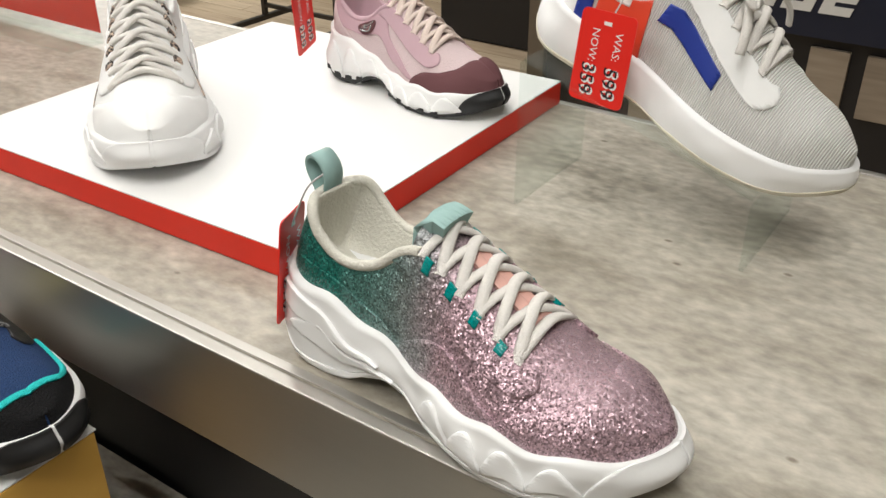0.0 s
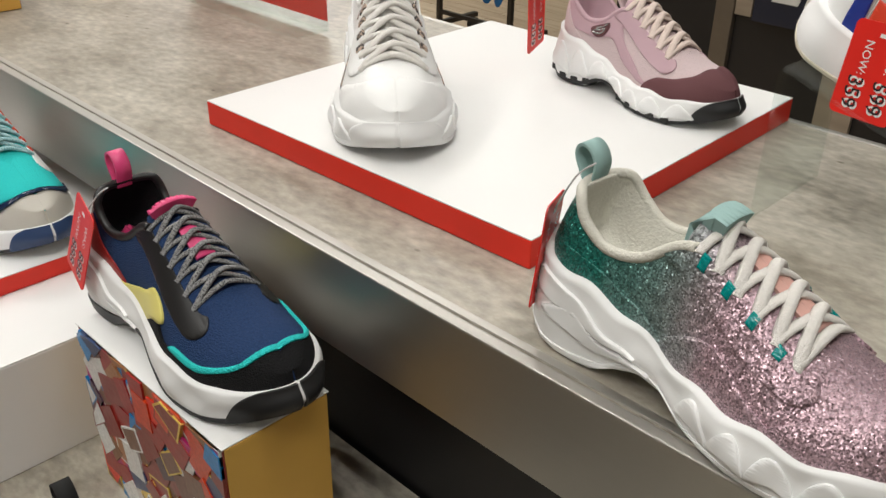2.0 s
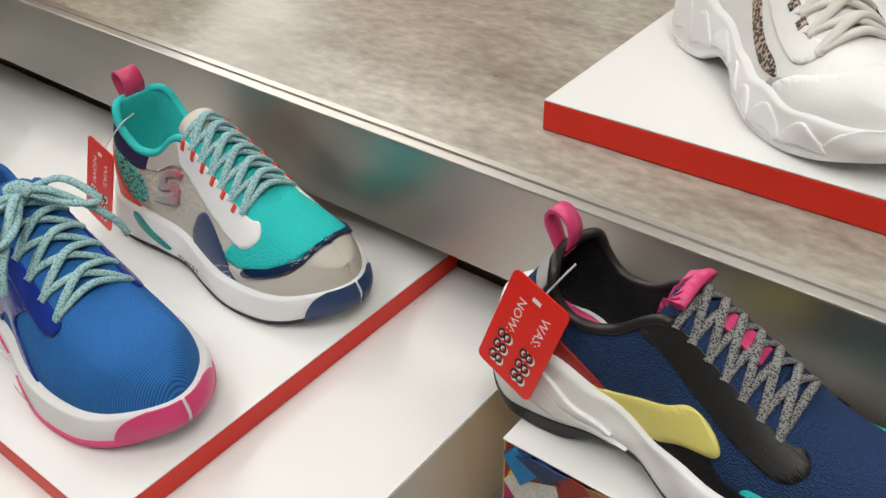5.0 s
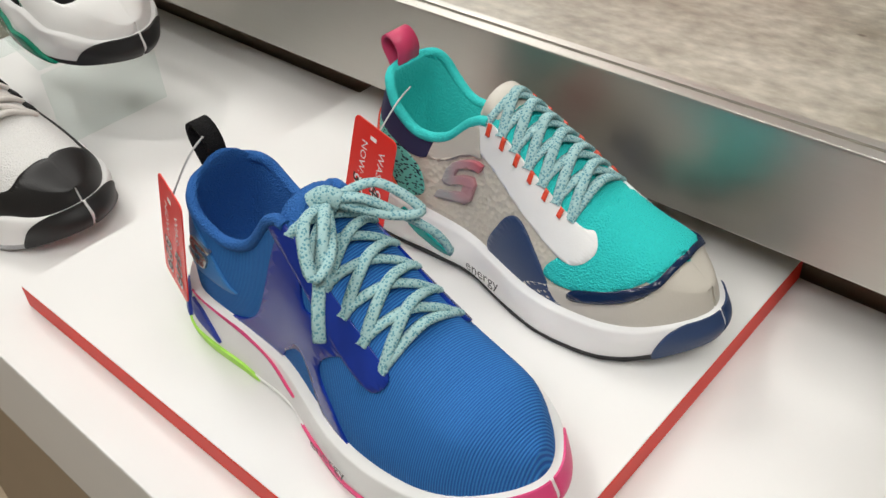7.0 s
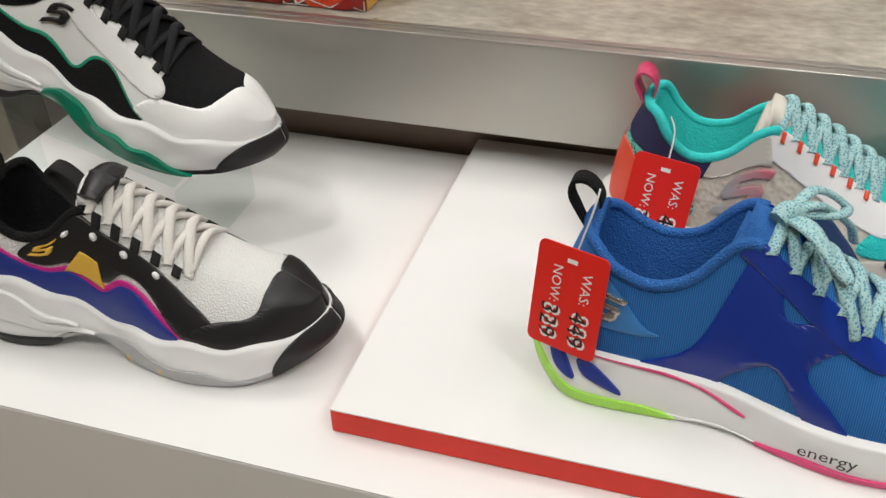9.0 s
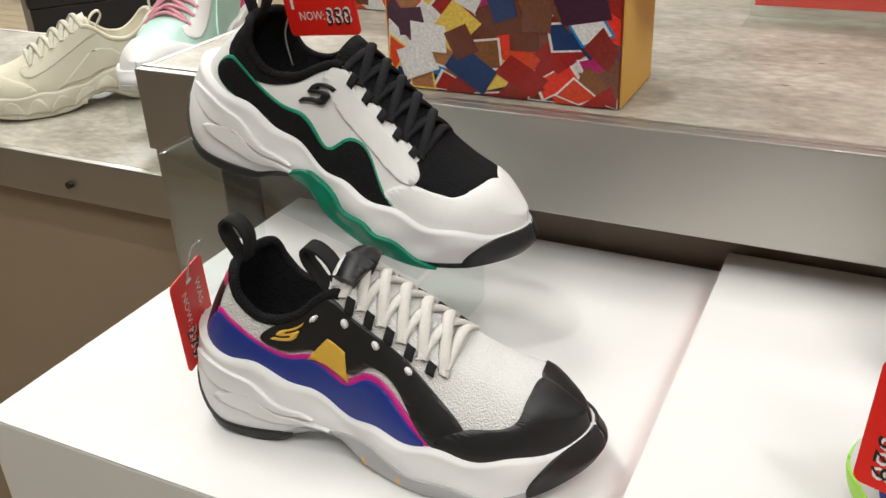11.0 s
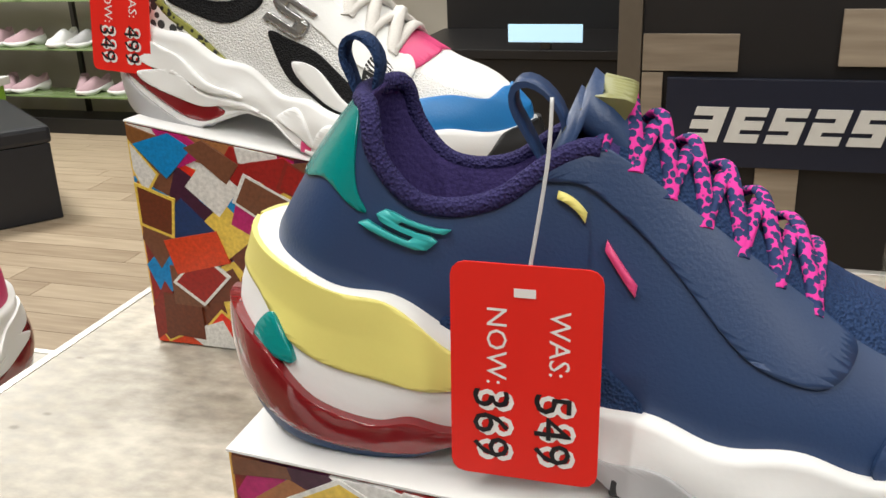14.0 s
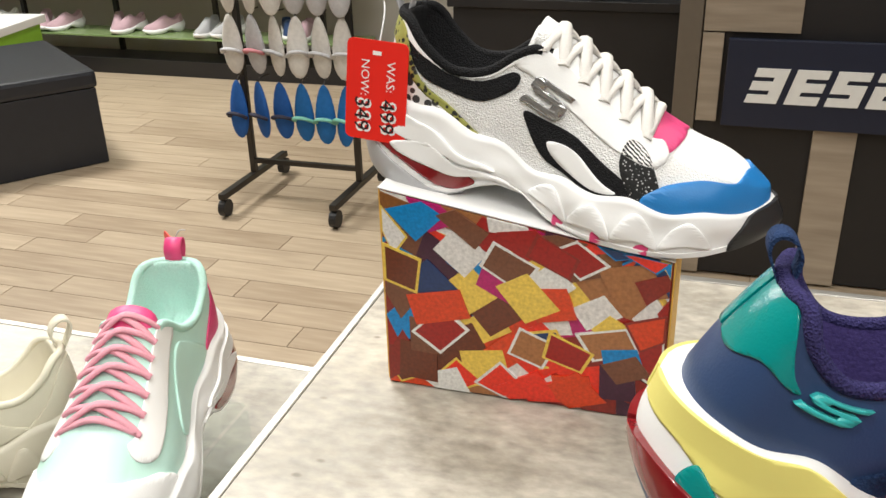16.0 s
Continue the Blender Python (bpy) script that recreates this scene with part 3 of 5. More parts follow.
def panel_bm(fn, outline, lift, sides=(-1, 1), smooth=True, vmax=2.0):
    """A sewn-on panel: an outline in (s, v), laid on the skin fn, as thick as lift."""
    loop = smooth_loop(outline) if smooth else [Vector(outline[i]).lerp(Vector(outline[(i + 1) % len(outline)]), q / 5) for i in range(len(outline)) for q in range(5)]
    # closer spacing at heel and toe, where the skin bends most
    loop = [Vector((math.acos(1 - 2 * min(max(p.x, 0.0001), 0.9999)) / math.pi, min(max(p.y, 0.0), vmax))) for p in loop]
    x0, x1, y0, y1 = min(p.x for p in loop), max(p.x for p in loop), min(p.y for p in loop), max(p.y for p in loop)
    pts, n = list(loop), len(loop)
    ds, dv = max(0.009, (x1 - x0) / 44), max(0.05, (y1 - y0) / 24)
    i = 0
    sx = x0 + ds / 2
    while sx < x1:
        vy = y0 + dv / 2 + (dv / 2 if i % 2 else 0)
        while vy < y1:
            pts.append(Vector((sx, vy)))
            vy += dv
        sx += ds
        i += 1
    co, _, faces, *_ = geometry.delaunay_2d_cdt(pts, [(k, (k + 1) % n) for k in range(n)], [], 1, 1e-6)
    bm = bmesh.new()
    for side in sides:
        verts = []
        for p in co:
            s, v = 0.5 - 0.5 * math.cos(math.pi * p.x), p.y
            e = 0.0015
            a = fn(min(s + e, 1), v, side) - fn(max(s - e, 0), v, side)
            b = fn(s, min(v + e, vmax), side) - fn(s, max(v - e, 0), side)
            nm = a.cross(b) * (-side)
            nm = nm.normalized() if nm.length > 1e-12 else Vector((0, 0, 1))
            if nm.y * side < -0.3 and v < 1:
                nm = -nm
            verts.append((fn(s, v, side), nm))
        tops = [bm.verts.new(p + nm * lift) for p, nm in verts]
        count = {}
        for f in faces:
            try:
                bm.faces.new([tops[k] for k in f]).smooth = True
            except ValueError:
                continue
            for k in range(len(f)):
                ed = (f[k], f[(k + 1) % len(f)])
                count[tuple(sorted(ed))] = count.get(tuple(sorted(ed)), 0) + 1
        low = {}
        for (a, b), c in count.items():
            if c == 1:
                for k in (a, b):
                    if k not in low:
                        low[k] = bm.verts.new(verts[k][0] - verts[k][1] * 0.0006)
                bm.faces.new((tops[a], tops[b], low[b], low[a]))
    return bm


def pieces(sh, name, fn, outline, lift, material, smooth=True, vmax=2.0):
    """The same panel on both flanks; one that crosses the middle is one piece."""
    if max(p[1] for p in outline) >= 1.95 and vmax > 1:
        bm = panel_bm(fn, outline, lift, (-1, 1), smooth, vmax)
        bmesh.ops.remove_doubles(bm, verts=bm.verts, dist=0.0003)
        return part(name, bm, material, sh)
    for side in (-1, 1):
        part(name, panel_bm(fn, outline, lift, (side,), smooth, vmax), material, sh)


S_FINE = [0.5 - 0.5 * math.cos(math.pi * i / 110) for i in range(111)]
V_UP = [i / 12 for i in range(13)] + [1 + i / 12 for i in range(1, 13)]
V_SOLE = [0, 0.02, 0.08, 0.18, 0.3, 0.42, 0.54, 0.66, 0.78, 0.9, 1.0]


def lace_bm(last, rows, s0, s1, r, bow=False, flat=0.6):
    """Criss-cross laces from eyelet to eyelet over the tongue."""
    bm = bmesh.new()
    r *= 1.28
    eye = [s0 + (s1 - s0) * i / (rows - 1) for i in range(rows)]

    def hole(i, side):
        s = eye[i]
        p = last.upper(s, 0.97, side)
        return p + Vector((0, -side * 0.001, 0.0015))
    for i in range(rows - 1):
        for side in (-1, 1):
            a, b = hole(i, side), hole(i + 1, -side)
            mid = last.upper((eye[i] + eye[i + 1]) / 2, 2.0, 1) + Vector((0, 0, 0.0035 + (0.0025 if side > 0 else 0)))
            q1 = a.lerp(mid, 0.4) + Vector((0, 0, 0.0022))
            q2 = b.lerp(mid, 0.4) + Vector((0, 0, 0.0022))
            tube_bm([a - Vector((0, -side * 0.002, 0.002)), a, q1, mid, q2, b, b - Vector((0, side * 0.002, 0.002))], r, 7, bm, flat)
    e = hole(rows - 1, -1), hole(rows - 1, 1)
    m = last.upper(eye[-1], 2.0, 1) + Vector((0.002, 0, 0.003))
    tube_bm([e[0], m, e[1]], r, 7, bm, flat)
    if bow:
        t = last.upper(eye[0], 2.0, 1) + Vector((0.004, 0, 0.006))
        for side in (-1, 1):
            tube_bm([hole(0, side), t], r, 7, bm, flat)
            tube_bm([t, t + Vector((0.012, side * 0.022, 0.006)), t + Vector((0.03, side * 0.034, -0.008)), t + Vector((0.026, side * 0.02, -0.006)), t + Vector((0.006, side * 0.004, 0.001))], r, 7, bm, flat)
            tube_bm([t, t + Vector((0.014, side * 0.012, 0.003)), t + Vector((0.034, side * 0.036, -0.02)), t + Vector((0.04, side * 0.043, -0.035))], r, 7, bm, flat)
        tube_bm([t + Vector((-0.004, -0.005, 0.001)), t + Vector((0, 0, 0.004)), t + Vector((0.005, 0.005, 0.001))], r * 1.7, 8, bm)
    return bm


def tongue_bm(last, up=0.012, s1=0.7):
    """The padded tongue, standing a little over the laces' top."""
    bm = bmesh.new()
    rows = []
    n = 16
    for i in range(n + 1):
        t = i / n
        s = 0.375 + (s1 - 0.375) * t
        w = last.rimw(0.42) * (0.95 - 0.15 * t)
        base = last.upper(s, 2, 1)
        lift = up * last.k * (1 - step(0, 0.35, t))
        back = -0.008 * last.k * (1 - step(0, 0.3, t))
        row = []
        for j in range(11):
            a = math.pi * j / 10
            row.append(Vector((base.x + back, w * math.cos(a), base.z + lift - 0.0115 * last.k * (1 - math.sin(a)) - 0.0015)))
        th = 0.006 * last.k
        for j in range(10, -1, -1):
            a = math.pi * j / 10
            row.append(Vector((base.x + back - th * 0.6, w * 0.9 * math.cos(a), base.z + lift - 0.0115 * last.k * (1 - math.sin(a)) - 0.0015 - th)))
        rows.append([bm.verts.new(p) for p in row])
    for a, b in zip(rows, rows[1:]):
        for k in range(22):
            bm.faces.new((a[k], a[(k + 1) % 22], b[(k + 1) % 22], b[k])).smooth = True
    for r in (rows[0], rows[-1]):
        bm.faces.new(r)
    return bm


def loop_bm(p, size, width, lean=0.0):
    """A pull loop of webbing, standing on p."""
    bm = bmesh.new()
    out, inn = [], []
    for i in range(13):
        a = math.pi * (-0.15 + 1.3 * i / 12)
        for lst, r in ((out, 1.0), (inn, 0.82)):
            x, z = math.cos(a) * size * 0.36 * r, size * 0.55 + math.sin(a) * size * 0.45 * r
            lst.append((x - lean * z, z))
    for lst in (out, inn):
        lst.insert(0, (size * 0.1, -0.004))
        lst.append((-size * 0.1, -0.004))
    rows = [[bm.verts.new((p[0] + q[0], p[1] + y, p[2] + q[1])) for q, y in ((o, -width / 2), (o, width / 2), (n, width / 2), (n, -width / 2))] for o, n in zip(out, inn)]
    for a, b in zip(rows, rows[1:]):
        for k in range(4):
            bm.faces.new((a[k], a[(k + 1) % 4], b[(k + 1) % 4], b[k])).smooth = k in (0, 2)
    return bm


def badge(s, v, w, h, slant=0.3):
    """The maker's mark as one bent, slanting band on the skin."""
    path = [(1.0, 1.0), (-0.75, 1.0), (-1.0, 0.75), (-1.0, 0.1), (-0.75, -0.15), (0.35, -0.15), (0.35, -0.55), (-1.0, -0.55), (-1.1, -1.0), (0.75, -1.0), (1.0, -0.75), (1.0, 0.0), (0.75, 0.25), (-0.35, 0.25), (-0.35, 0.6), (0.95, 0.6)]
    return [(s + w * (x + slant * y), v + h * y) for x, y in path]


def sneaker(label, m, last, mats, panels=(), sole_panels=(), laces=None, loop=None, tongue=0.012, mark=None, lugs=None, group="display shoes", lift=0.0009, tongue_loop=None):
    """mats: upper, lining, sole, outsole, tongue."""
    sh = thing("sneaker", m, label, "shoe", group)
    upper = part("upper", shell_bm(last.upper, S_FINE, [v for v in V_UP if v < 1.02]), mats["upper"], sh)
    part("lining", shell_bm(last.upper, [s for s in S_FINE if s < 0.45], [v for v in V_UP if v > 0.99]), mats["lining"], sh)
    part("vamp", shell_bm(last.upper, [s for s in S_FINE if s > 0.43], [v for v in V_UP if v > 0.99]), mats.get("vamp", mats["upper"]), sh)
    sole = part("midsole", shell_bm(last.sole, S_FINE, V_SOLE, True), mats["sole"], sh, "sculpted midsole")
    rim = [last.upper(s, 1.0, -1) for s in [0.42 - 0.42 * i / 24 for i in range(25)]] + [last.upper(0.42 * i / 24, 1.0, 1) for i in range(1, 25)]
    part("collar", tube_bm([p + Vector((0, 0, -0.001)) for p in rim], 0.0034 * last.k, 8, None, 1.0, 2), mats.get("collar", mats["lining"]), sh, "padded collar")
    if tongue:
        part("tongue", tongue_bm(last, tongue), mats.get("tongue", mats["upper"]), sh)
    pieces(sh, "outsole", last.sole, [(0.0, 0.0), (0.0, 0.16), (0.1, 0.1), (0.3, 0.13), (0.45, 0.05), (0.6, 0.12), (0.9, 0.16), (1.0, 0.3), (1.0, 0.0), (0.5, 0.0)], 0.0008, mats["outsole"], vmax=1.0)
    for i, (name, out, mt, *extra) in enumerate(panels):
        pieces(sh, name, last.upper, out, lift + 0.00025 * (i % 4) + (extra[0] if extra else 0), mt, len(out) > 4)
    for i, (name, out, mt, *extra) in enumerate(sole_panels):
        pieces(sh, name, last.sole, out, 0.0012 + 0.0003 * (i % 4) + (extra[0] if extra else 0), mt, vmax=1.0)
    if laces:
        rows, s0, s1, r, mt, bow = laces
        part("laces", lace_bm(last, rows, s0, s1, r, bow), mt, sh, "criss-crossed laces")
    if loop:
        mt, size, width = loop
        p = last.upper(0.0, 0.97, 1)
        part("heel_loop", loop_bm((p.x + 0.001, 0, p.z), size, width, 0.25), mt, sh, "webbing pull loop")
    if tongue_loop:
        p = last.upper(0.4, 2, 1)
        part("tongue_loop", loop_bm((p.x - 0.008, 0, p.z + 0.008), tongue_loop[1], tongue_loop[2], 0.5), tongue_loop[0], sh)
    if mark:
        s, v, w, h, mt, back = mark
        if back:
            ring = [(s + math.cos(a) * w * 1.5, v + math.sin(a) * h * 1.7) for a in [2 * math.pi * i / 14 for i in range(14)]]
            pieces(sh, "badge", last.upper, ring, lift + 0.0012, back)
        pieces(sh, "mark", last.upper, badge(s, v, w, h), lift + (0.0019 if back else 0.0015), mt, False)
    if lugs:
        mt, spots = lugs
        for s in spots:
            for side in (-1, 1):
                p = last.sole(s, 0.12, side)
                part("lug", box_bm(p.x - 0.005, p.x + 0.005, min(p.y, p.y - side * 0.012) - 0.0005, max(p.y, p.y - side * 0.012) + 0.0005, p.z - 0.003, p.z + 0.004, 0.0015), mt, sh)
    return sh


def price_tag(m, was, now, tie, label="red price tag with white lettering"):
    """A hanging card, 52 by 80 mm, lettered sideways; tie: where the string ends, in the tag's own axes."""
    t = thing("price_tag", m, label, "price tag", "price tags")
    w, h = 0.042, 0.064
    bm = bmesh.new()
    loop = []
    for cx, cz, a0 in ((w / 2 - 0.004, h / 2 - 0.004, 0), (-w / 2 + 0.004, h / 2 - 0.004, 90), (-w / 2 + 0.004, -h / 2 + 0.004, 180), (w / 2 - 0.004, -h / 2 + 0.004, 270)):
        loop += [(cx + 0.004 * math.cos(radians(a0 + k * 30)), cz + 0.004 * math.sin(radians(a0 + k * 30))) for k in range(4)]
    f, g = [bm.verts.new((p[0], -0.0004, p[1])) for p in loop], [bm.verts.new((p[0], 0.0004, p[1])) for p in loop]
    bm.faces.new(f), bm.faces.new(g[::-1])
    for i in range(16):
        bm.faces.new((f[i], g[i], g[(i + 1) % 16], f[(i + 1) % 16]))
    part("card", bm, RED_TAG, t)
    for y, turn in ((-0.0007, 0), (0.0007, 180)):
        flip = pose(0, 0, 0, 0, 0, turn)
        for word, num, x in (("WAS:", was, 0.007), ("NOW:", now, -0.0105)):
            # the words run down the card
            m1 = flip @ pose(x, -0.0007, h / 2 - 0.012, 90, 90, 0)
            part("lettering", text_bm(word, 0.0082, m1), WHITE_INK, t)
            part("printed_number", text_bm("888", 0.0155, flip @ pose(x - 0.0028, -0.0007, -0.0044, 90, 90, 0)), WHITE_INK, t)
            part("pen_number", text_bm(num, 0.015, flip @ pose(x - 0.0038, -0.0009, -0.004, 90, 90, 0)), BLACK_INK, t)
        part("clip_mark", box_bm(-0.003, 0.003, min(y, y * 1.2), max(y, y * 1.2), h / 2 - 0.009, h / 2 - 0.0065), WHITE_INK, t)
    if tie:
        part("string", tube_bm([(0, 0, h / 2 - 0.008), Vector((0, 0, h / 2)).lerp(Vector(tie), 0.5) + Vector((0.002, 0, 0.003)), tie], 0.0006, 5), WIRE, t)
    return t


RED_TAG = mat("red_tag_card", (0.78, 0.02, 0.012), 0.35, 0, 0.05, 30)
# colours of leather, mesh and rubber
def leather(name, c, rough=0.42):
    return mat(name, c, rough, 0, 0.05, 60, 0.15, 900)


def rubber(name, c, rough=0.5):
    return mat(name, c, rough, 0, 0.04, 30, 0.05, 500)


def fabric(name, c, kind="voronoi", scale=900):
    return mat(name, c, 0.85, 0, 0.4 if max(c) < 0.3 else 0.1, 700, 0.9, scale, 0, kind, 0.0)


W_RUB, W_LEA = rubber("white_rubber", (0.82, 0.82, 0.815)), leather("white_leather", (0.84, 0.84, 0.83))
G_RUB, K_RUB = rubber("grey_rubber", (0.42, 0.42, 0.43)), rubber("black_rubber", (0.01, 0.01, 0.011))
K_LEA, K_FAB = leather("black_leather", (0.011, 0.0105, 0.011)), fabric("black_mesh", (0.009, 0.009, 0.01))
W_FAB, W_LACE = fabric("white_mesh", (0.79, 0.785, 0.77)), fabric("white_lace", (0.76, 0.73, 0.69), "noise", 1400)
K_LACE = fabric("black_lace", (0.02, 0.02, 0.022), "noise", 1400)
NAVY_LEA, NAVY_FAB = leather("navy_leather", (0.022, 0.05, 0.13)), fabric("navy_mesh", (0.02, 0.045, 0.12))
TEAL, PINK_HOT, YEL = leather("teal_patent", (0.0, 0.23, 0.22), 0.15), leather("hot_pink", (0.7, 0.06, 0.2)), rubber("pale_yellow", (0.78, 0.7, 0.2))
RED_GLOSS = mat("clear_red_rubber", (0.2, 0.008, 0.012), 0.08, 0, 0.1, 40, 0, 1, 0.8)
GREEN_R, GREEN_LINE = rubber("green_rubber", (0.0, 0.19, 0.11), 0.25), leather("green_piping", (0.0, 0.25, 0.14))
BLUE_FAB = two_tone("blue_knit", (0.02, 0.1, 0.36), (0.035, 0.2, 0.52), 260, 0.8, "wave", 0.3, 0.7, (1, 0.15, 1))
BLUE_TPU, BLUE_LIN = mat("blue_overlay", (0.008, 0.035, 0.3), 0.25, 0, 0.1, 60), fabric("blue_lining", (0.03, 0.13, 0.4))
AQUA, AQUA_LIN = fabric("aqua_mesh", (0.03, 0.58, 0.56)), fabric("aqua_lining", (0.04, 0.55, 0.53), "noise", 600)
ICE_LACE = two_tone("ice_blue_lace", (0.12, 0.3, 0.36), (0.36, 0.55, 0.56), 700, 0.9)
GREY_LACE = two_tone("grey_fleck_lace", (0.03, 0.03, 0.033), (0.25, 0.25, 0.25), 900, 0.9)
PINK_LACE = two_tone("navy_pink_lace", (0.03, 0.05, 0.14), (0.75, 0.05, 0.35), 420, 0.9, "voronoi", 0.56, 0.6)
LILAC, LILAC_M, PLUM = leather("lilac_suede", (0.5, 0.34, 0.38), 0.7), fabric("pale_pink_mesh", (0.66, 0.53, 0.54)), leather("plum_suede", (0.13, 0.055, 0.06), 0.75)
SNAKE = two_tone("snake_print", (0.04, 0.035, 0.035), (0.55, 0.42, 0.33), 380, 0.5, "voronoi", 0.5, 0.62)
MINT, MINT_P = leather("mint_leather", (0.5, 0.74, 0.66)), fabric("mint_lining", (0.45, 0.7, 0.62), "noise", 500)
CREAM = leather("cream_leather", (0.66, 0.62, 0.5), 0.6)
CREAM_R = rubber("cream_rubber", (0.62, 0.58, 0.47))
PURPLE_LIN, ROYAL, GOLD = fabric("purple_plush", (0.055, 0.04, 0.15), "noise", 500), leather("royal_blue", (0.012, 0.035, 0.27)), leather("gold_yellow", (0.75, 0.45, 0.06))
SILVER, LEOPARD = mat("silver_print", (0.4, 0.4, 0.4), 0.25, 0.8), two_tone("leopard_print", (0.03, 0.03, 0.03), (0.75, 0.74, 0.72), 170, 0.5, "voronoi", 0.42, 0.46)
SPECKLE, BLUE_TOE = two_tone("black_speckle_mesh", (0.5, 0.5, 0.5), (0.02, 0.02, 0.02), 500, 0.8, "voronoi", 0.2, 0.3), leather("blue_toe_cap", (0.01, 0.17, 0.46))
KNIT = two_tone("ribbed_white_knit", (0.58, 0.58, 0.56), (0.74, 0.73, 0.7), 190, 0.9, "wave", 0.1, 0.45, (1, 0.1, 0.3), "Object", 0.8)
GLITTER, OATMEAL, PEACH = glitter(), fabric("oatmeal_lining", (0.62, 0.6, 0.53), "noise", 500), leather("peach_strip", (0.72, 0.42, 0.36))
TEAL_MIX, LIME, CORAL = two_tone("teal_fleck_knit", (0.02, 0.03, 0.05), (0.15, 0.55, 0.47), 300, 0.8, "voronoi", 0.36, 0.42, (1, 1, 2.2)), rubber("lime_rubber", (0.4, 0.75, 0.1)), leather("coral", (0.75, 0.07, 0.03))
BONE, SAND = fabric("bone_textured_knit", (0.6, 0.56, 0.48), "voronoi", 260), leather("stone_leather", (0.55, 0.52, 0.46))
MINT_WEB = leather("pale_teal_webbing", (0.3, 0.45, 0.43), 0.6)
STRIPE = two_tone("striped_webbing", (0.02, 0.02, 0.02), (0.7, 0.7, 0.7), 90, 0.8, "wave", 0.5, 0.55, (0, 1, 0))
PSTRIPE = two_tone("pink_striped_webbing", (0.02, 0.02, 0.02), (0.7, 0.4, 0.45), 90, 0.8, "wave", 0.5, 0.55, (0, 1, 0))
UP = 0.212   # the tables stand this much higher than first planned

# outlines shared by several shoes: (share of length, share of height)
TOE_GUARD = [(0.8, 0.0), (0.8, 0.45), (0.86, 0.75), (0.92, 1.2), (0.955, 2.0), (1.0, 2.0), (1.0, 0.0)]
TOE_CAP = [(0.72, 0.0), (0.74, 0.4), (0.8, 0.75), (0.85, 1.3), (0.87, 2.0), (1.0, 2.0), (1.0, 0.0)]
EYESTAY = [(0.36, 1.0), (0.38, 0.72), (0.48, 0.62), (0.62, 0.55), (0.72, 0.55), (0.76, 0.85), (0.74, 1.2), (0.69, 1.02), (0.5, 0.99)]
HEEL_CAP = [(0.0, 0.02), (0.0, 0.7), (0.06, 0.66), (0.13, 0.4), (0.2, 0.05)]
SHARK = [(0.9, 0.0), (0.915, 0.6), (0.95, 0.95), (1.0, 1.0), (1.0, 0.0)]


def ribs(last, count, s0, s1, mt, sh):
    """Raised flowing ridges on the midsole."""
    for i in range(count):
        a = s0 + (s1 - s0) * i / count
        w = (s1 - s0) / count
        out = [(a, 0.25), (a + 0.2 * w, 0.7), (a + 0.5 * w, 0.82), (a + 0.8 * w, 0.55), (a + 0.95 * w, 0.2), (a + 0.5 * w, 0.32)]
        pieces(sh, "sole_ridge", last.sole, out, 0.0018, mt, vmax=1.0)


def waves(last, mt, sh):
    for a, b, c in ((0.03, 0.3, 0.75), (0.1, 0.34, 0.5)):
        pieces(sh, "sole_ridge", last.sole, [(a, c), (a + 0.08, c + 0.12), (b - 0.06, c - 0.05), (b + 0.05, c - 0.3), (b + 0.06, c - 0.38), (b - 0.04, c - 0.22), (a + 0.06, c - 0.12)], 0.0022, mt, vmax=1.0)


def webbing(last, rows, s0, s1, mt, sh):
    """Short lace loops along the eyestay."""
    for i in range(rows):
        s = s0 + (s1 - s0) * i / (rows - 1)
        pieces(sh, "lace_loop", last.upper, [(s - 0.01, 0.82), (s + 0.01, 0.82), (s + 0.013, 1.04), (s - 0.007, 1.04)], 0.0026, mt, False)


# glitter shoe on the table
la = Last(0.2414, wave=0.002, high=0.97, lean=0.033)
s = sneaker("glitter sneaker fading from teal to lilac, white laces", pose(-0.336, 0.345, TOP + 0.001, 0, 0, -4.2), la,
            dict(upper=GLITTER, lining=OATMEAL, sole=W_RUB, outsole=W_RUB, tongue=GLITTER),
            [("quarter_panel", [(0.07, 0.05), (0.1, 0.35), (0.2, 0.42), (0.3, 0.3), (0.38, 0.1), (0.44, 0.02), (0.2, 0.0)], GLITTER),
             ("side_panel", [(0.42, 0.02), (0.46, 0.3), (0.56, 0.42), (0.64, 0.3), (0.72, 0.02)], GLITTER),
             ("toe_cap", TOE_CAP, GLITTER), ("eyestay", EYESTAY, GLITTER)],
            [("toe_bumper", SHARK, W_RUB)], (6, 0.43, 0.7, 0.0027, W_LACE, False), (MINT_WEB, 0.021, 0.014), 0.01)
waves(la, W_RUB, s), ribs(la, 4, 0.5, 0.9, W_RUB, s), webbing(la, 4, 0.45, 0.66, TEAL, s)
pieces(s, "tongue_strip", la.upper, [(0.5, 1.75), (0.5, 2.0), (0.69, 2.0), (0.69, 1.75)], 0.0022, PEACH, False)
pieces(s, "tongue_tab", la.upper, [(0.385, 1.6), (0.385, 2.0), (0.45, 2.0), (0.45, 1.6)], 0.011, MINT_WEB, False)

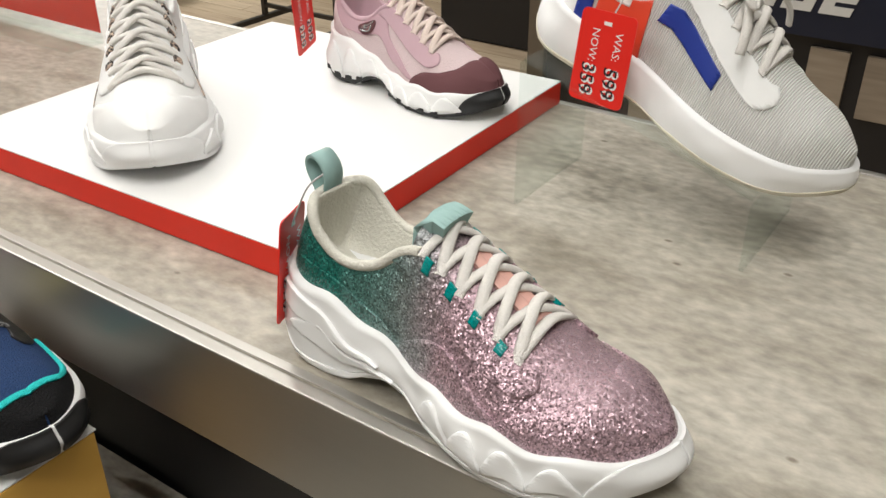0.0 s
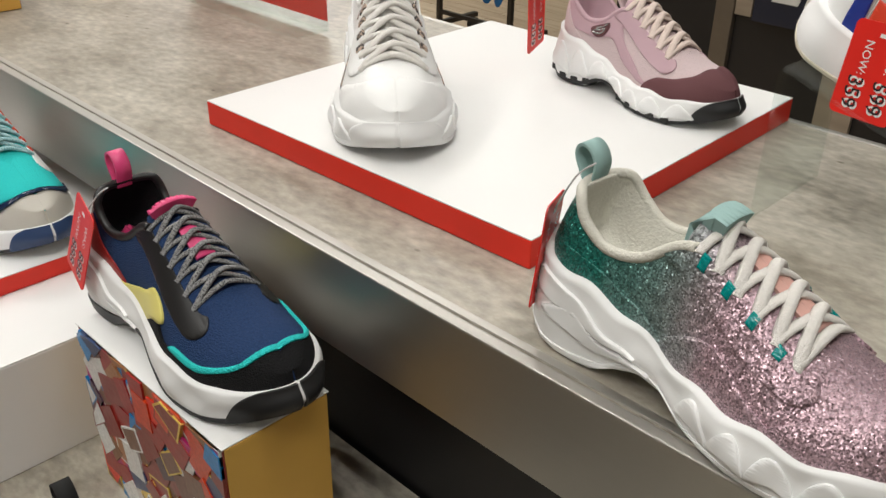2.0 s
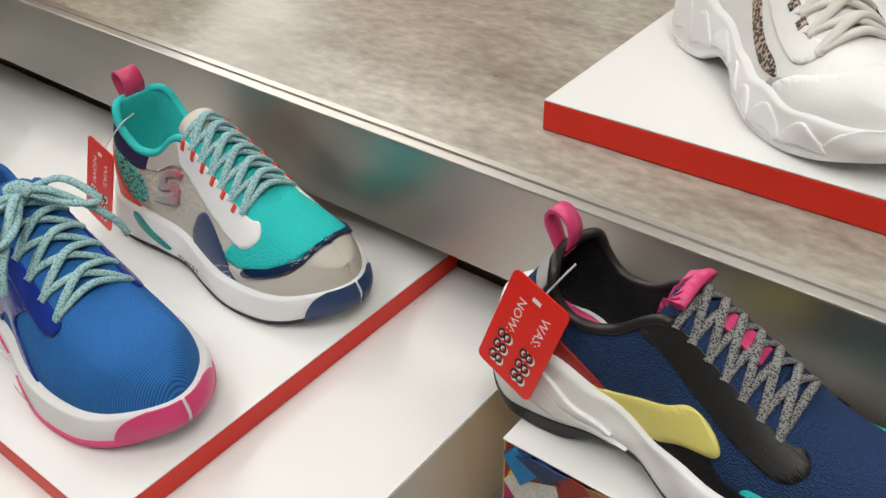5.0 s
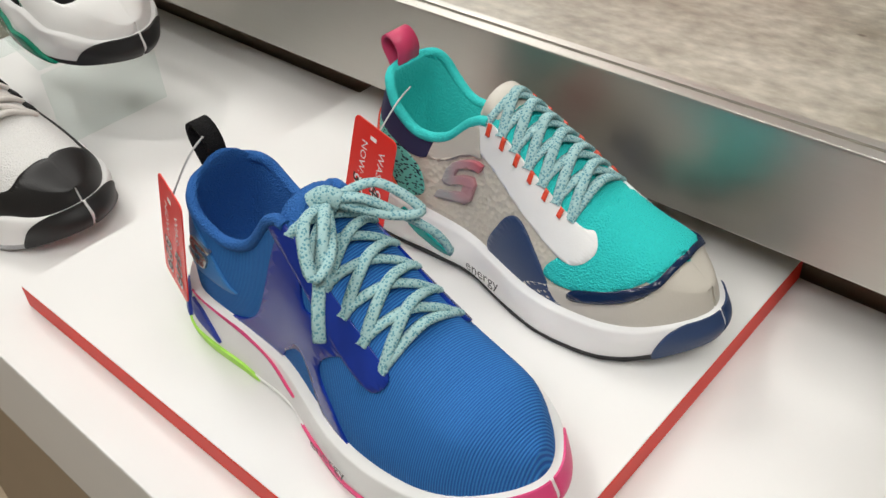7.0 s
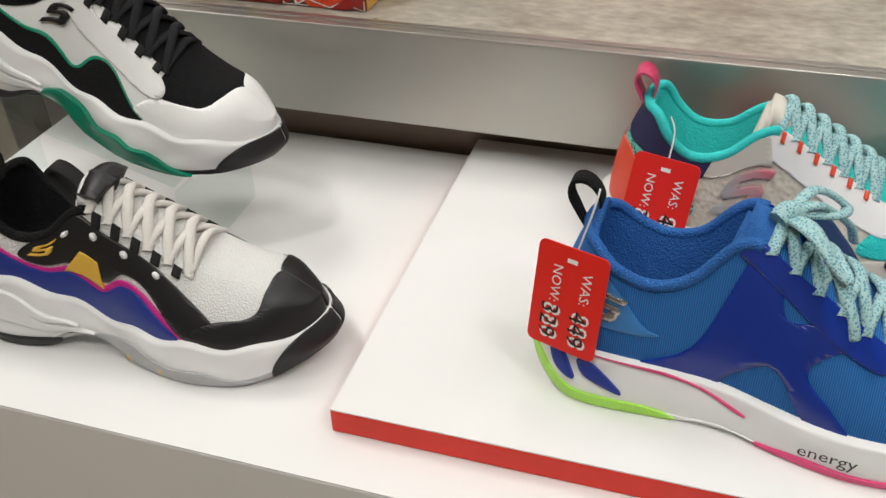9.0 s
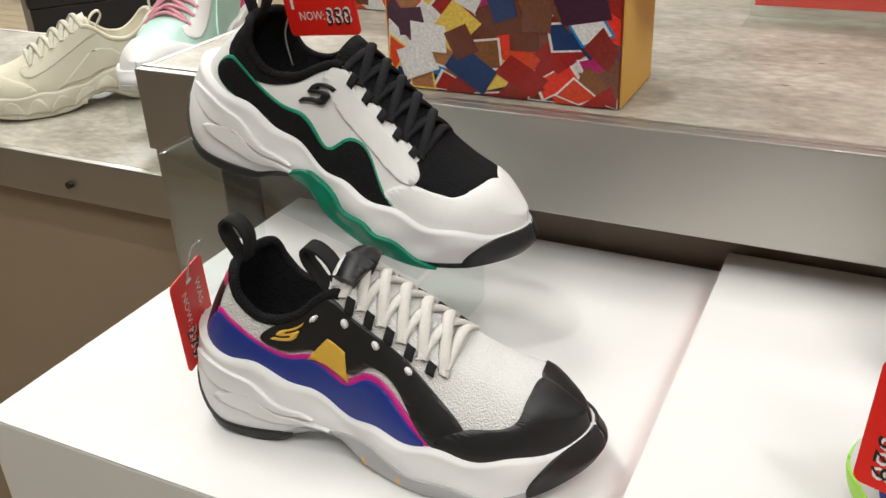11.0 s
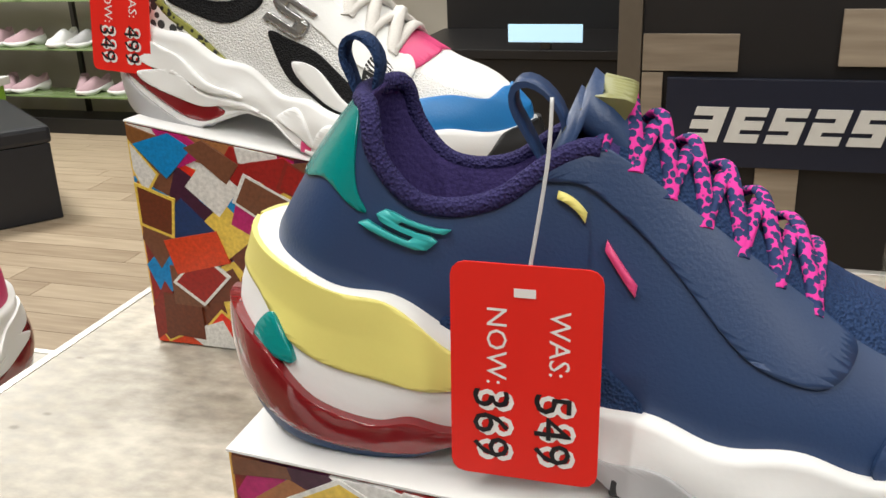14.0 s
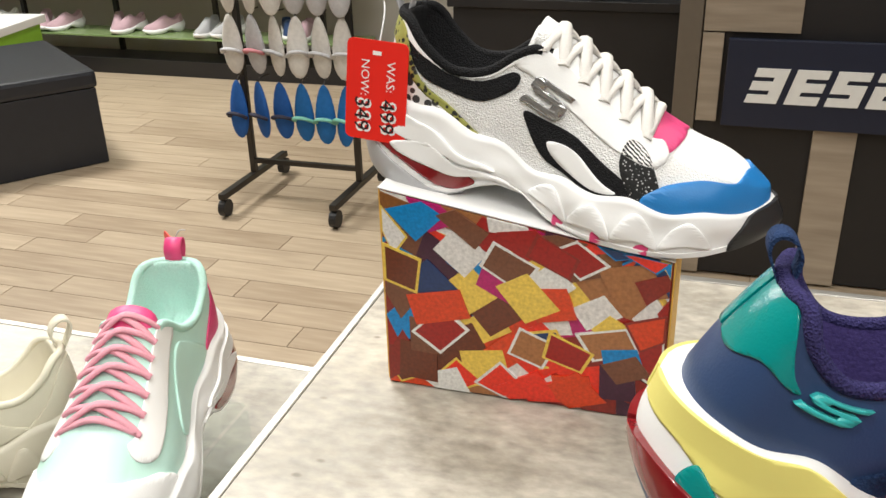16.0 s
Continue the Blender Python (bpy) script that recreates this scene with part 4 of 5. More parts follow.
# white shoe with snake print on the platform
la = Last(0.25, wave=0.0015)
s = sneaker("white leather sneaker with snake-print panels on the platform", pose(-0.7246, 0.548, TOP + 0.024, 0, 0, -39.7), la,
            dict(upper=W_LEA, lining=W_FAB, sole=W_RUB, outsole=W_RUB, tongue=SNAKE),
            [("snake_stripe", [(0.3, 0.55), (0.4, 0.5), (0.52, 0.25), (0.64, 0.18), (0.7, 0.22), (0.66, 0.36), (0.55, 0.4), (0.4, 0.64)], SNAKE),
             ("toe_cap", TOE_CAP, W_LEA), ("eyestay", EYESTAY, W_LEA), ("heel_cap", HEEL_CAP, W_LEA), ("toe_mudguard", [(0.68, 0.0), (0.72, 0.3), (0.8, 0.4), (0.88, 0.35), (0.9, 0.0)], G_RUB)],
            [("toe_bumper", SHARK, W_RUB)], (7, 0.42, 0.75, 0.0033, W_LACE, False), (W_FAB, 0.026, 0.014), 0.016, tongue_loop=(W_FAB, 0.022, 0.014))
ribs(la, 7, 0.1, 0.92, W_RUB, s), webbing(la, 5, 0.44, 0.66, SNAKE, s)

# lilac shoe on the platform
la = Last(0.203, wave=0.0015)
s = sneaker("lilac and pale pink sneaker with plum toe cap", pose(-0.59, 0.679, TOP + 0.024, 0, 0, -8.7), la,
            dict(upper=LILAC_M, lining=LILAC, sole=W_RUB, outsole=K_RUB, tongue=LILAC),
            [("quarter_panel", [(0.05, 0.3), (0.08, 0.9), (0.2, 0.95), (0.4, 0.85), (0.45, 0.5), (0.58, 0.3), (0.66, 0.12), (0.5, 0.2), (0.35, 0.42), (0.2, 0.35)], LILAC),
             ("eyestay", EYESTAY, LILAC), ("heel_cap", HEEL_CAP, LILAC_M), ("toe_cap", [(0.66, 0.0), (0.7, 0.35), (0.8, 0.7), (0.86, 1.2), (0.89, 2.0), (1.0, 2.0), (1.0, 0.0)], PLUM)],
            [("toe_bumper", SHARK, K_RUB)], (6, 0.42, 0.7, 0.0028, fabric("shell_pink_lace", (0.72, 0.6, 0.54), "noise", 1400), False), (LILAC_M, 0.024, 0.012), 0.012,
            (0.3, 0.6, 0.035, 0.1, SILVER, PLUM), (K_RUB, (0.06, 0.13, 0.2, 0.27, 0.52, 0.59, 0.66, 0.73, 0.8)), tongue_loop=(LILAC_M, 0.022, 0.012))
ribs(la, 7, 0.05, 0.92, W_RUB, s)

# white knit shoe on the acrylic stand
la = Last(0.2457, "flat", 1.0, wave=0.0)
s = sneaker("white ribbed knit sneaker with blue zip strip on acrylic stand", pose(-0.328, 0.62, TOP + 0.1248, 0, 19.4, -3.9), la,
            dict(upper=KNIT, lining=W_FAB, sole=W_RUB, outsole=CREAM_R, tongue=W_FAB),
            [("heel_cap", [(0.0, 0.02), (0.0, 0.55), (0.1, 0.5), (0.15, 0.02)], W_LEA), ("blue_stripe", [(0.12, 0.02), (0.1, 0.7), (0.14, 0.7), (0.18, 0.02)], ROYAL),
             ("red_panel", [(0.19, 0.02), (0.17, 0.5), (0.32, 0.65), (0.36, 0.02)], CORAL), ("white_strap", [(0.2, 0.5), (0.19, 1.0), (0.25, 1.0), (0.27, 0.5)], W_LEA),
             ("zip_strip", [(0.36, 0.42), (0.37, 0.6), (0.6, 0.5), (0.6, 0.32)], ROYAL), ("eyestay", EYESTAY, W_LEA)],
            [], (5, 0.44, 0.68, 0.0027, W_LACE, True), None, 0.014)

# navy shoe on the patterned box
la = Last(0.2453, wave=0.001, lean=0.05)
s = sneaker("navy mesh sneaker with yellow flash and grey laces", pose(-0.686, 0.219, LOW + 0.1562, 0, 0, -1.4), la,
            dict(upper=NAVY_FAB, lining=K_FAB, sole=W_RUB, outsole=K_RUB, tongue=NAVY_FAB, collar=K_LEA),
            [("red_quarter", [(0.05, 0.0), (0.07, 0.5), (0.12, 0.65), (0.2, 0.4), (0.32, 0.05)], leather("red_leather", (0.35, 0.025, 0.02))),
             ("yellow_flash", [(0.27, 0.02), (0.36, 0.14), (0.46, 0.34), (0.52, 0.5), (0.58, 0.48), (0.6, 0.34), (0.52, 0.18), (0.42, 0.0)], YEL, 0.0004),
             ("black_mudguard", [(0.46, 0.0), (0.52, 0.22), (0.57, 0.3), (0.64, 0.18), (0.8, 0.35), (0.92, 0.9), (0.96, 2.0), (1.0, 2.0), (1.0, 0.0)], K_FAB),
             ("turquoise_piping", [(0.68, 0.27), (0.8, 0.4), (0.9, 0.85), (0.94, 2.0), (0.955, 2.0), (0.915, 0.8), (0.82, 0.32), (0.68, 0.2)], AQUA, 0.0008),
             ("eyestay", EYESTAY, K_LEA), ("grey_heel", [(0.0, 0.6), (0.0, 0.97), (0.08, 0.97), (0.09, 0.62)], G_RUB)],
            [("black_sole_line", [(0.02, 0.0), (0.1, 0.16), (0.3, 0.22), (0.34, 0.0)], K_RUB), ("toe_bumper", SHARK, K_RUB)],
            (7, 0.43, 0.69, 0.002, GREY_LACE, False), (PINK_HOT, 0.023, 0.012), 0.01)
waves(la, W_RUB, s)
pieces(s, "tongue_label", la.upper, [(0.385, 1.35), (0.385, 2.0), (0.43, 2.0), (0.43, 1.35)], 0.009, PINK_HOT, False)
pieces(s, "tongue_strip", la.upper, [(0.5, 1.75), (0.5, 2.0), (0.6, 2.0), (0.6, 1.75)], 0.0022, PINK_HOT, False)
pieces(s, "insole", la.upper, [(0.1, 1.85), (0.1, 2.0), (0.33, 2.0), (0.33, 1.85)], 0.002, PINK_HOT, False)

# white and aqua running shoe on the second platform
la = Last(0.247, "flat", 1.08, wave=0.0)
s = sneaker("white, aqua and navy running sneaker with fleck laces", pose(-1.068, 0.219, RISER + 0.019, 0, 0, -0.6), la,
            dict(upper=BONE, lining=AQUA_LIN, sole=W_RUB, outsole=K_RUB, tongue=SAND, vamp=AQUA),
            [("heel_knit", [(0.0, 0.25), (0.0, 0.6), (0.12, 0.62), (0.22, 0.5), (0.24, 0.2), (0.14, 0.1)], TEAL_MIX), ("navy_collar", [(0.0, 0.6), (0.0, 1.0), (0.16, 1.0), (0.26, 0.97), (0.25, 0.65), (0.12, 0.58)], leather("midnight_suede", (0.03, 0.03, 0.08), 0.7)),
             ("coral_heel", [(0.0, 0.0), (0.0, 0.5), (0.08, 0.4), (0.15, 0.16), (0.2, 0.0)], CORAL, 0.0006), ("quarter_panel", [(0.25, 0.65), (0.27, 0.97), (0.4, 0.9), (0.42, 0.62)], SAND),
             ("navy_panel", [(0.48, 0.0), (0.5, 0.3), (0.56, 0.5), (0.64, 0.35), (0.7, 0.1), (0.75, 0.0)], NAVY_LEA), ("aqua_toe", [(0.66, 0.3), (0.72, 0.85), (0.74, 2.0), (0.92, 2.0), (0.88, 0.9), (0.78, 0.4)], AQUA),
             ("eyestay", EYESTAY, W_LEA), ("navy_edge", [(0.74, 0.32), (0.84, 0.62), (0.905, 1.1), (0.93, 2.0), (0.945, 2.0), (0.92, 1.0), (0.86, 0.5), (0.75, 0.22)], mat("navy_patent", (0.008, 0.02, 0.06), 0.08), 0.001),
             ("toe_guard", [(0.62, 0.0), (0.68, 0.22), (0.8, 0.38), (0.9, 0.7), (0.95, 2.0), (1.0, 2.0), (1.0, 0.0)], SAND)],
            [("toe_bumper", [(0.93, 0.0), (0.94, 0.7), (0.97, 1.0), (1.0, 1.0), (1.0, 0.0)], NAVY_LEA), ("heel_wedge", [(0.2, 0.9), (0.3, 0.55), (0.36, 0.35), (0.3, 0.35), (0.2, 0.7)], TEAL)],
            (7, 0.42, 0.68, 0.0027, ICE_LACE, False), (leather("raspberry", (0.6, 0.05, 0.14)), 0.02, 0.018), 0.012,
            (0.36, 0.42, 0.055, 0.17, two_tone("red_grey_mark", (0.6, 0.1, 0.14), (0.35, 0.35, 0.36), 12, 0.4, "noise", 0.4, 0.6), None))
for i in range(6):
    a = 0.43 + 0.045 * i
    pieces(s, "eyelet_bar", la.upper, [(a - 0.005, 0.85), (a + 0.005, 0.85), (a + 0.006, 1.0), (a - 0.004, 1.0)], 0.0028, CORAL, False)
part("sole_lettering", text_bm("energy", 0.011, pose(0.105, -0.0432, 0.013, 90, 0, -9)), BLACK_INK, s)

# blue knit running shoe on the second platform
la = Last(0.254, "flat", 1.07, curve((0, 0.098), (0.06, 0.095), (0.14, 0.085), (0.22, 0.08), (0.3, 0.087), (0.37, 0.108), (0.42, 0.11), (0.55, 0.09), (0.7, 0.066), (0.8, 0.056), (0.9, 0.05), (1, 0.039)), wave=0.0)
s = sneaker("blue knit running sneaker with blue overlays and fleck laces", pose(-1.0796, 0.081, RISER + 0.019, 0, 0, -2.7), la,
            dict(upper=BLUE_FAB, lining=BLUE_LIN, sole=W_RUB, outsole=W_RUB, tongue=BLUE_LIN),
            [("heel_panel", [(0.05, 0.3), (0.06, 0.8), (0.14, 0.72), (0.22, 0.42), (0.25, 0.34), (0.12, 0.3)], leather("sky_blue", (0.04, 0.2, 0.5))),
             ("side_cage", [(0.22, 0.02), (0.34, 0.3), (0.42, 0.95), (0.47, 0.96), (0.5, 0.6), (0.62, 0.9), (0.66, 0.85), (0.56, 0.4), (0.62, 0.2), (0.66, 0.02), (0.58, 0.02), (0.5, 0.28), (0.42, 0.12), (0.38, 0.02)], BLUE_TPU),
             ("eyestay", [(0.38, 1.0), (0.4, 0.8), (0.5, 0.72), (0.62, 0.66), (0.7, 0.7), (0.72, 0.95), (0.68, 1.05), (0.5, 0.99)], BLUE_TPU)],
            [("pink_line", [(0.1, 1.0), (0.2, 0.98), (0.34, 0.9), (0.44, 0.6), (0.46, 0.6), (0.38, 0.85), (0.3, 0.99), (0.2, 1.0)], PINK_HOT), ("lime_flash", [(0.0, 0.3), (0.02, 0.5), (0.1, 0.28), (0.25, 0.22), (0.32, 0.05), (0.2, 0.0), (0.08, 0.0)], LIME),
             ("blue_fin", [(0.1, 0.85), (0.14, 0.8), (0.2, 0.4), (0.12, 0.6)], ROYAL), ("blue_fin", [(0.04, 0.8), (0.07, 0.8), (0.1, 0.5), (0.06, 0.55)], ROYAL),
             ("toe_bumper", [(0.92, 0.0), (0.93, 0.7), (0.97, 1.0), (1.0, 1.0), (1.0, 0.0)], PINK_HOT), ("pink_outsole", [(0.5, 0.0), (0.6, 0.22), (0.75, 0.18), (0.92, 0.22), (0.92, 0.0)], PINK_HOT)],
            (6, 0.44, 0.7, 0.0026, ICE_LACE, True), (K_FAB, 0.026, 0.011), 0.016, (0.13, 0.52, 0.034, 0.13, SILVER, None))
part("sole_lettering", text_bm("energy", 0.011, pose(0.145, -0.0525, 0.011, 90, 0, -5)), BLACK_INK, s)

# black, white and purple shoe on the riser
la = Last(0.245, wave=0.002, high=1.06, lean=0.042)
s = sneaker("black and white sneaker with purple wave and gold mark", pose(-1.466, 0.046, RISER + 0.001, 0, 0, 4), la,
            dict(upper=W_FAB, lining=K_FAB, sole=W_RUB, outsole=G_RUB, tongue=W_FAB, vamp=W_FAB),
            [("purple_wave", [(0.04, 0.1), (0.06, 0.45), (0.14, 0.55), (0.24, 0.42), (0.34, 0.38), (0.44, 0.3), (0.52, 0.45), (0.6, 0.4), (0.68, 0.02), (0.4, 0.0), (0.2, 0.0)], mat("magenta_piping", (0.6, 0.02, 0.25), 0.4)),
             ("blue_wave", [(0.05, 0.08), (0.07, 0.42), (0.14, 0.5), (0.24, 0.37), (0.34, 0.33), (0.44, 0.25), (0.52, 0.4), (0.59, 0.35), (0.66, 0.02), (0.4, 0.0), (0.2, 0.0)], ROYAL, 0.0004),
             ("black_side", [(0.22, 0.5), (0.26, 0.85), (0.36, 0.95), (0.46, 0.8), (0.6, 0.8), (0.7, 0.62), (0.76, 0.4), (0.74, 0.1), (0.69, 0.05), (0.6, 0.47), (0.53, 0.52), (0.46, 0.36), (0.34, 0.42)], K_LEA),
             ("toe_cap", [(0.7, 0.0), (0.76, 0.45), (0.86, 0.7), (0.88, 1.4), (0.9, 2.0), (1.0, 2.0), (1.0, 0.0)], K_LEA), ("gold_flash", [(0.35, 0.33), (0.4, 0.52), (0.45, 0.5), (0.46, 0.3)], GOLD, 0.001),
             ("heel_cap", [(0.0, 0.0), (0.0, 0.75), (0.05, 0.8), (0.07, 0.3), (0.1, 0.0)], K_LEA), ("pink_heel", [(0.0, 0.72), (0.0, 0.95), (0.06, 0.95), (0.06, 0.72)], PINK_HOT)],
            [("grey_pad", [(0.44, 0.0), (0.47, 0.45), (0.54, 0.6), (0.62, 0.4), (0.7, 0.42), (0.78, 0.25), (0.84, 0.0)], G_RUB), ("toe_bumper", SHARK, K_RUB), ("heel_edge", [(0.0, 0.0), (0.0, 0.3), (0.08, 0.15), (0.26, 0.14), (0.28, 0.0)], K_RUB)],
            (6, 0.43, 0.69, 0.0029, W_LACE, False), (PSTRIPE, 0.024, 0.012), 0.014, (0.29, 0.66, 0.032, 0.085, GOLD, None), (GOLD, (0.52, 0.62, 0.72)), tongue_loop=(PSTRIPE, 0.026, 0.012))
waves(la, W_RUB, s), webbing(la, 5, 0.45, 0.66, PSTRIPE, s)
for i in range(4):
    a = 0.36 + 0.085 * i
    ring = [(a + 0.009 * math.cos(q), 0.72 + 0.035 * math.sin(q)) for q in [2 * math.pi * j / 8 for j in range(8)]]
    pieces(s, "stud", la.upper, ring, 0.0032, W_RUB)
pieces(s, "tongue_label", la.upper, [(0.385, 1.3), (0.385, 2.0), (0.47, 2.0), (0.45, 1.3)], 0.009, K_LEA, False)

# black, white and green shoe on the acrylic stand
la = Last(0.2503, wave=0.002, lean=0.048)
s = sneaker("white and black sneaker with green piping, on acrylic stand", pose(-1.5545, 0.1663, 1.0415, 0, 17, 3.7), la,
            dict(upper=W_LEA, lining=K_FAB, sole=W_RUB, outsole=K_RUB, tongue=K_FAB, vamp=K_FAB, collar=K_FAB),
            [("mesh_collar", [(0.06, 0.55), (0.05, 1.0), (0.2, 1.0), (0.38, 1.0), (0.36, 0.86), (0.28, 0.74), (0.2, 0.56), (0.12, 0.47)], K_FAB),
             ("green_piping", [(0.08, 0.2), (0.095, 0.53), (0.16, 0.6), (0.245, 0.48), (0.345, 0.35), (0.42, 0.23), (0.46, 0.24), (0.515, 0.44), (0.58, 0.46), (0.655, 0.2), (0.675, 0.02), (0.4, 0.0), (0.25, 0.0)], GREEN_LINE),
             ("black_wave", [(0.09, 0.2), (0.1, 0.5), (0.16, 0.56), (0.24, 0.44), (0.34, 0.32), (0.42, 0.2), (0.47, 0.24), (0.52, 0.42), (0.58, 0.44), (0.65, 0.2), (0.67, 0.02), (0.45, 0.0), (0.3, 0.0)], K_FAB, 0.0004),
             ("eyestay", [(0.38, 0.75), (0.42, 0.98), (0.5, 0.8), (0.55, 0.95), (0.6, 0.78), (0.66, 0.92), (0.72, 0.7), (0.7, 0.45), (0.6, 0.5), (0.45, 0.55)], W_LEA),
             ("toe_mesh", [(0.7, 0.5), (0.71, 1.2), (0.72, 2.0), (0.9, 2.0), (0.88, 1.0), (0.86, 0.62), (0.78, 0.42)], K_FAB), ("toe_guard", [(0.66, 0.0), (0.69, 0.42), (0.78, 0.66), (0.83, 0.82), (0.86, 1.3), (0.9, 2.0), (1.0, 2.0), (1.0, 0.0)], W_LEA)],
            [("toe_bumper", SHARK, K_RUB), ("green_pad", [(0.4, 0.05), (0.41, 0.5), (0.46, 0.72), (0.52, 0.62), (0.56, 0.45), (0.62, 0.55), (0.67, 0.4), (0.72, 0.42), (0.78, 0.2), (0.82, 0.0)], GREEN_R, 0.002), ("heel_edge", [(0.0, 0.0), (0.0, 0.3), (0.08, 0.15), (0.26, 0.14), (0.28, 0.0)], K_RUB)],
            (6, 0.43, 0.7, 0.0027, K_LACE, False), (STRIPE, 0.024, 0.012), 0.012, (0.385, 0.58, 0.034, 0.11, K_LEA, None))
waves(la, W_RUB, s), webbing(la, 5, 0.46, 0.68, STRIPE, s)

# large navy shoe on the patterned box
la = Last(0.242, wave=0.002, high=1.07, lean=0.04)
s = sneaker("navy leather sneaker with yellow and teal heel, pink-fleck laces", pose(-1.4848, 0.358, 1.141, 0, 6.4, 5), la,
            dict(upper=NAVY_LEA, lining=PURPLE_LIN, sole=W_RUB, outsole=G_RUB, tongue=NAVY_LEA, vamp=NAVY_FAB, collar=fabric("navy_collar", (0.035, 0.03, 0.11))),
            [("teal_heel", [(0.0, 0.42), (0.0, 0.9), (0.05, 0.88), (0.11, 0.65), (0.14, 0.56), (0.06, 0.48)], TEAL),
             ("side_mesh", [(0.28, 0.02), (0.3, 0.22), (0.38, 0.3), (0.44, 0.25), (0.52, 0.02)], NAVY_FAB), ("eyestay", [(0.36, 1.0), (0.37, 0.8), (0.5, 0.68), (0.64, 0.45), (0.72, 0.5), (0.75, 0.9), (0.7, 1.05), (0.5, 0.99)], NAVY_LEA),
             ("toe_guard", TOE_GUARD, NAVY_LEA), ("pink_flash", [(0.82, 0.55), (0.9, 1.1), (0.925, 2.0), (0.94, 2.0), (0.915, 1.0), (0.83, 0.42)], PINK_HOT, 0.001),
             ("yellow_dash", [(0.38, 0.7), (0.38, 0.74), (0.42, 0.65), (0.42, 0.61)], YEL, 0.001), ("pink_dash", [(0.45, 0.56), (0.45, 0.6), (0.495, 0.5), (0.495, 0.46)], PINK_HOT, 0.001)],
            [("yellow_wave", [(0.0, 0.74), (0.0, 1.0), (0.1, 1.0), (0.2, 0.98), (0.3, 0.88), (0.4, 0.74), (0.3, 0.6), (0.2, 0.52), (0.1, 0.6), (0.04, 0.72)], YEL), ("red_wave", [(0.0, 0.26), (0.01, 0.46), (0.07, 0.5), (0.13, 0.32), (0.2, 0.26), (0.25, 0.32), (0.3, 0.2), (0.37, 0.04), (0.22, 0.08), (0.14, 0.1), (0.06, 0.18)], RED_GLOSS, 0.002),
             ("navy_heel_edge", [(0.0, 0.0), (0.0, 0.3), (0.06, 0.2), (0.2, 0.1), (0.34, 0.04), (0.3, 0.0)], NAVY_LEA), ("teal_triangle", [(0.05, 0.5), (0.065, 0.7), (0.1, 0.52)], TEAL),
             ("grey_pad", [(0.46, 0.0), (0.5, 0.35), (0.56, 0.55), (0.62, 0.4), (0.7, 0.42), (0.78, 0.25), (0.84, 0.0)], G_RUB), ("toe_bumper", [(0.88, 0.0), (0.93, 0.3), (0.96, 0.95), (1.0, 1.0), (1.0, 0.0)], NAVY_LEA)],
            (7, 0.42, 0.7, 0.0019, PINK_LACE, False), (NAVY_FAB, 0.017, 0.011), 0.02, (0.2, 0.6, 0.045, 0.11, mat("teal_print", (0.03, 0.42, 0.42), 0.35), None), (K_RUB, (0.52, 0.62, 0.72)), tongue_loop=(NAVY_LEA, 0.022, 0.016))
pieces(s, "tongue_label", la.upper, [(0.385, 1.5), (0.385, 2.0), (0.44, 2.0), (0.44, 1.5)], 0.009, mat("olive_badge", (0.25, 0.25, 0.1), 0.4), False)

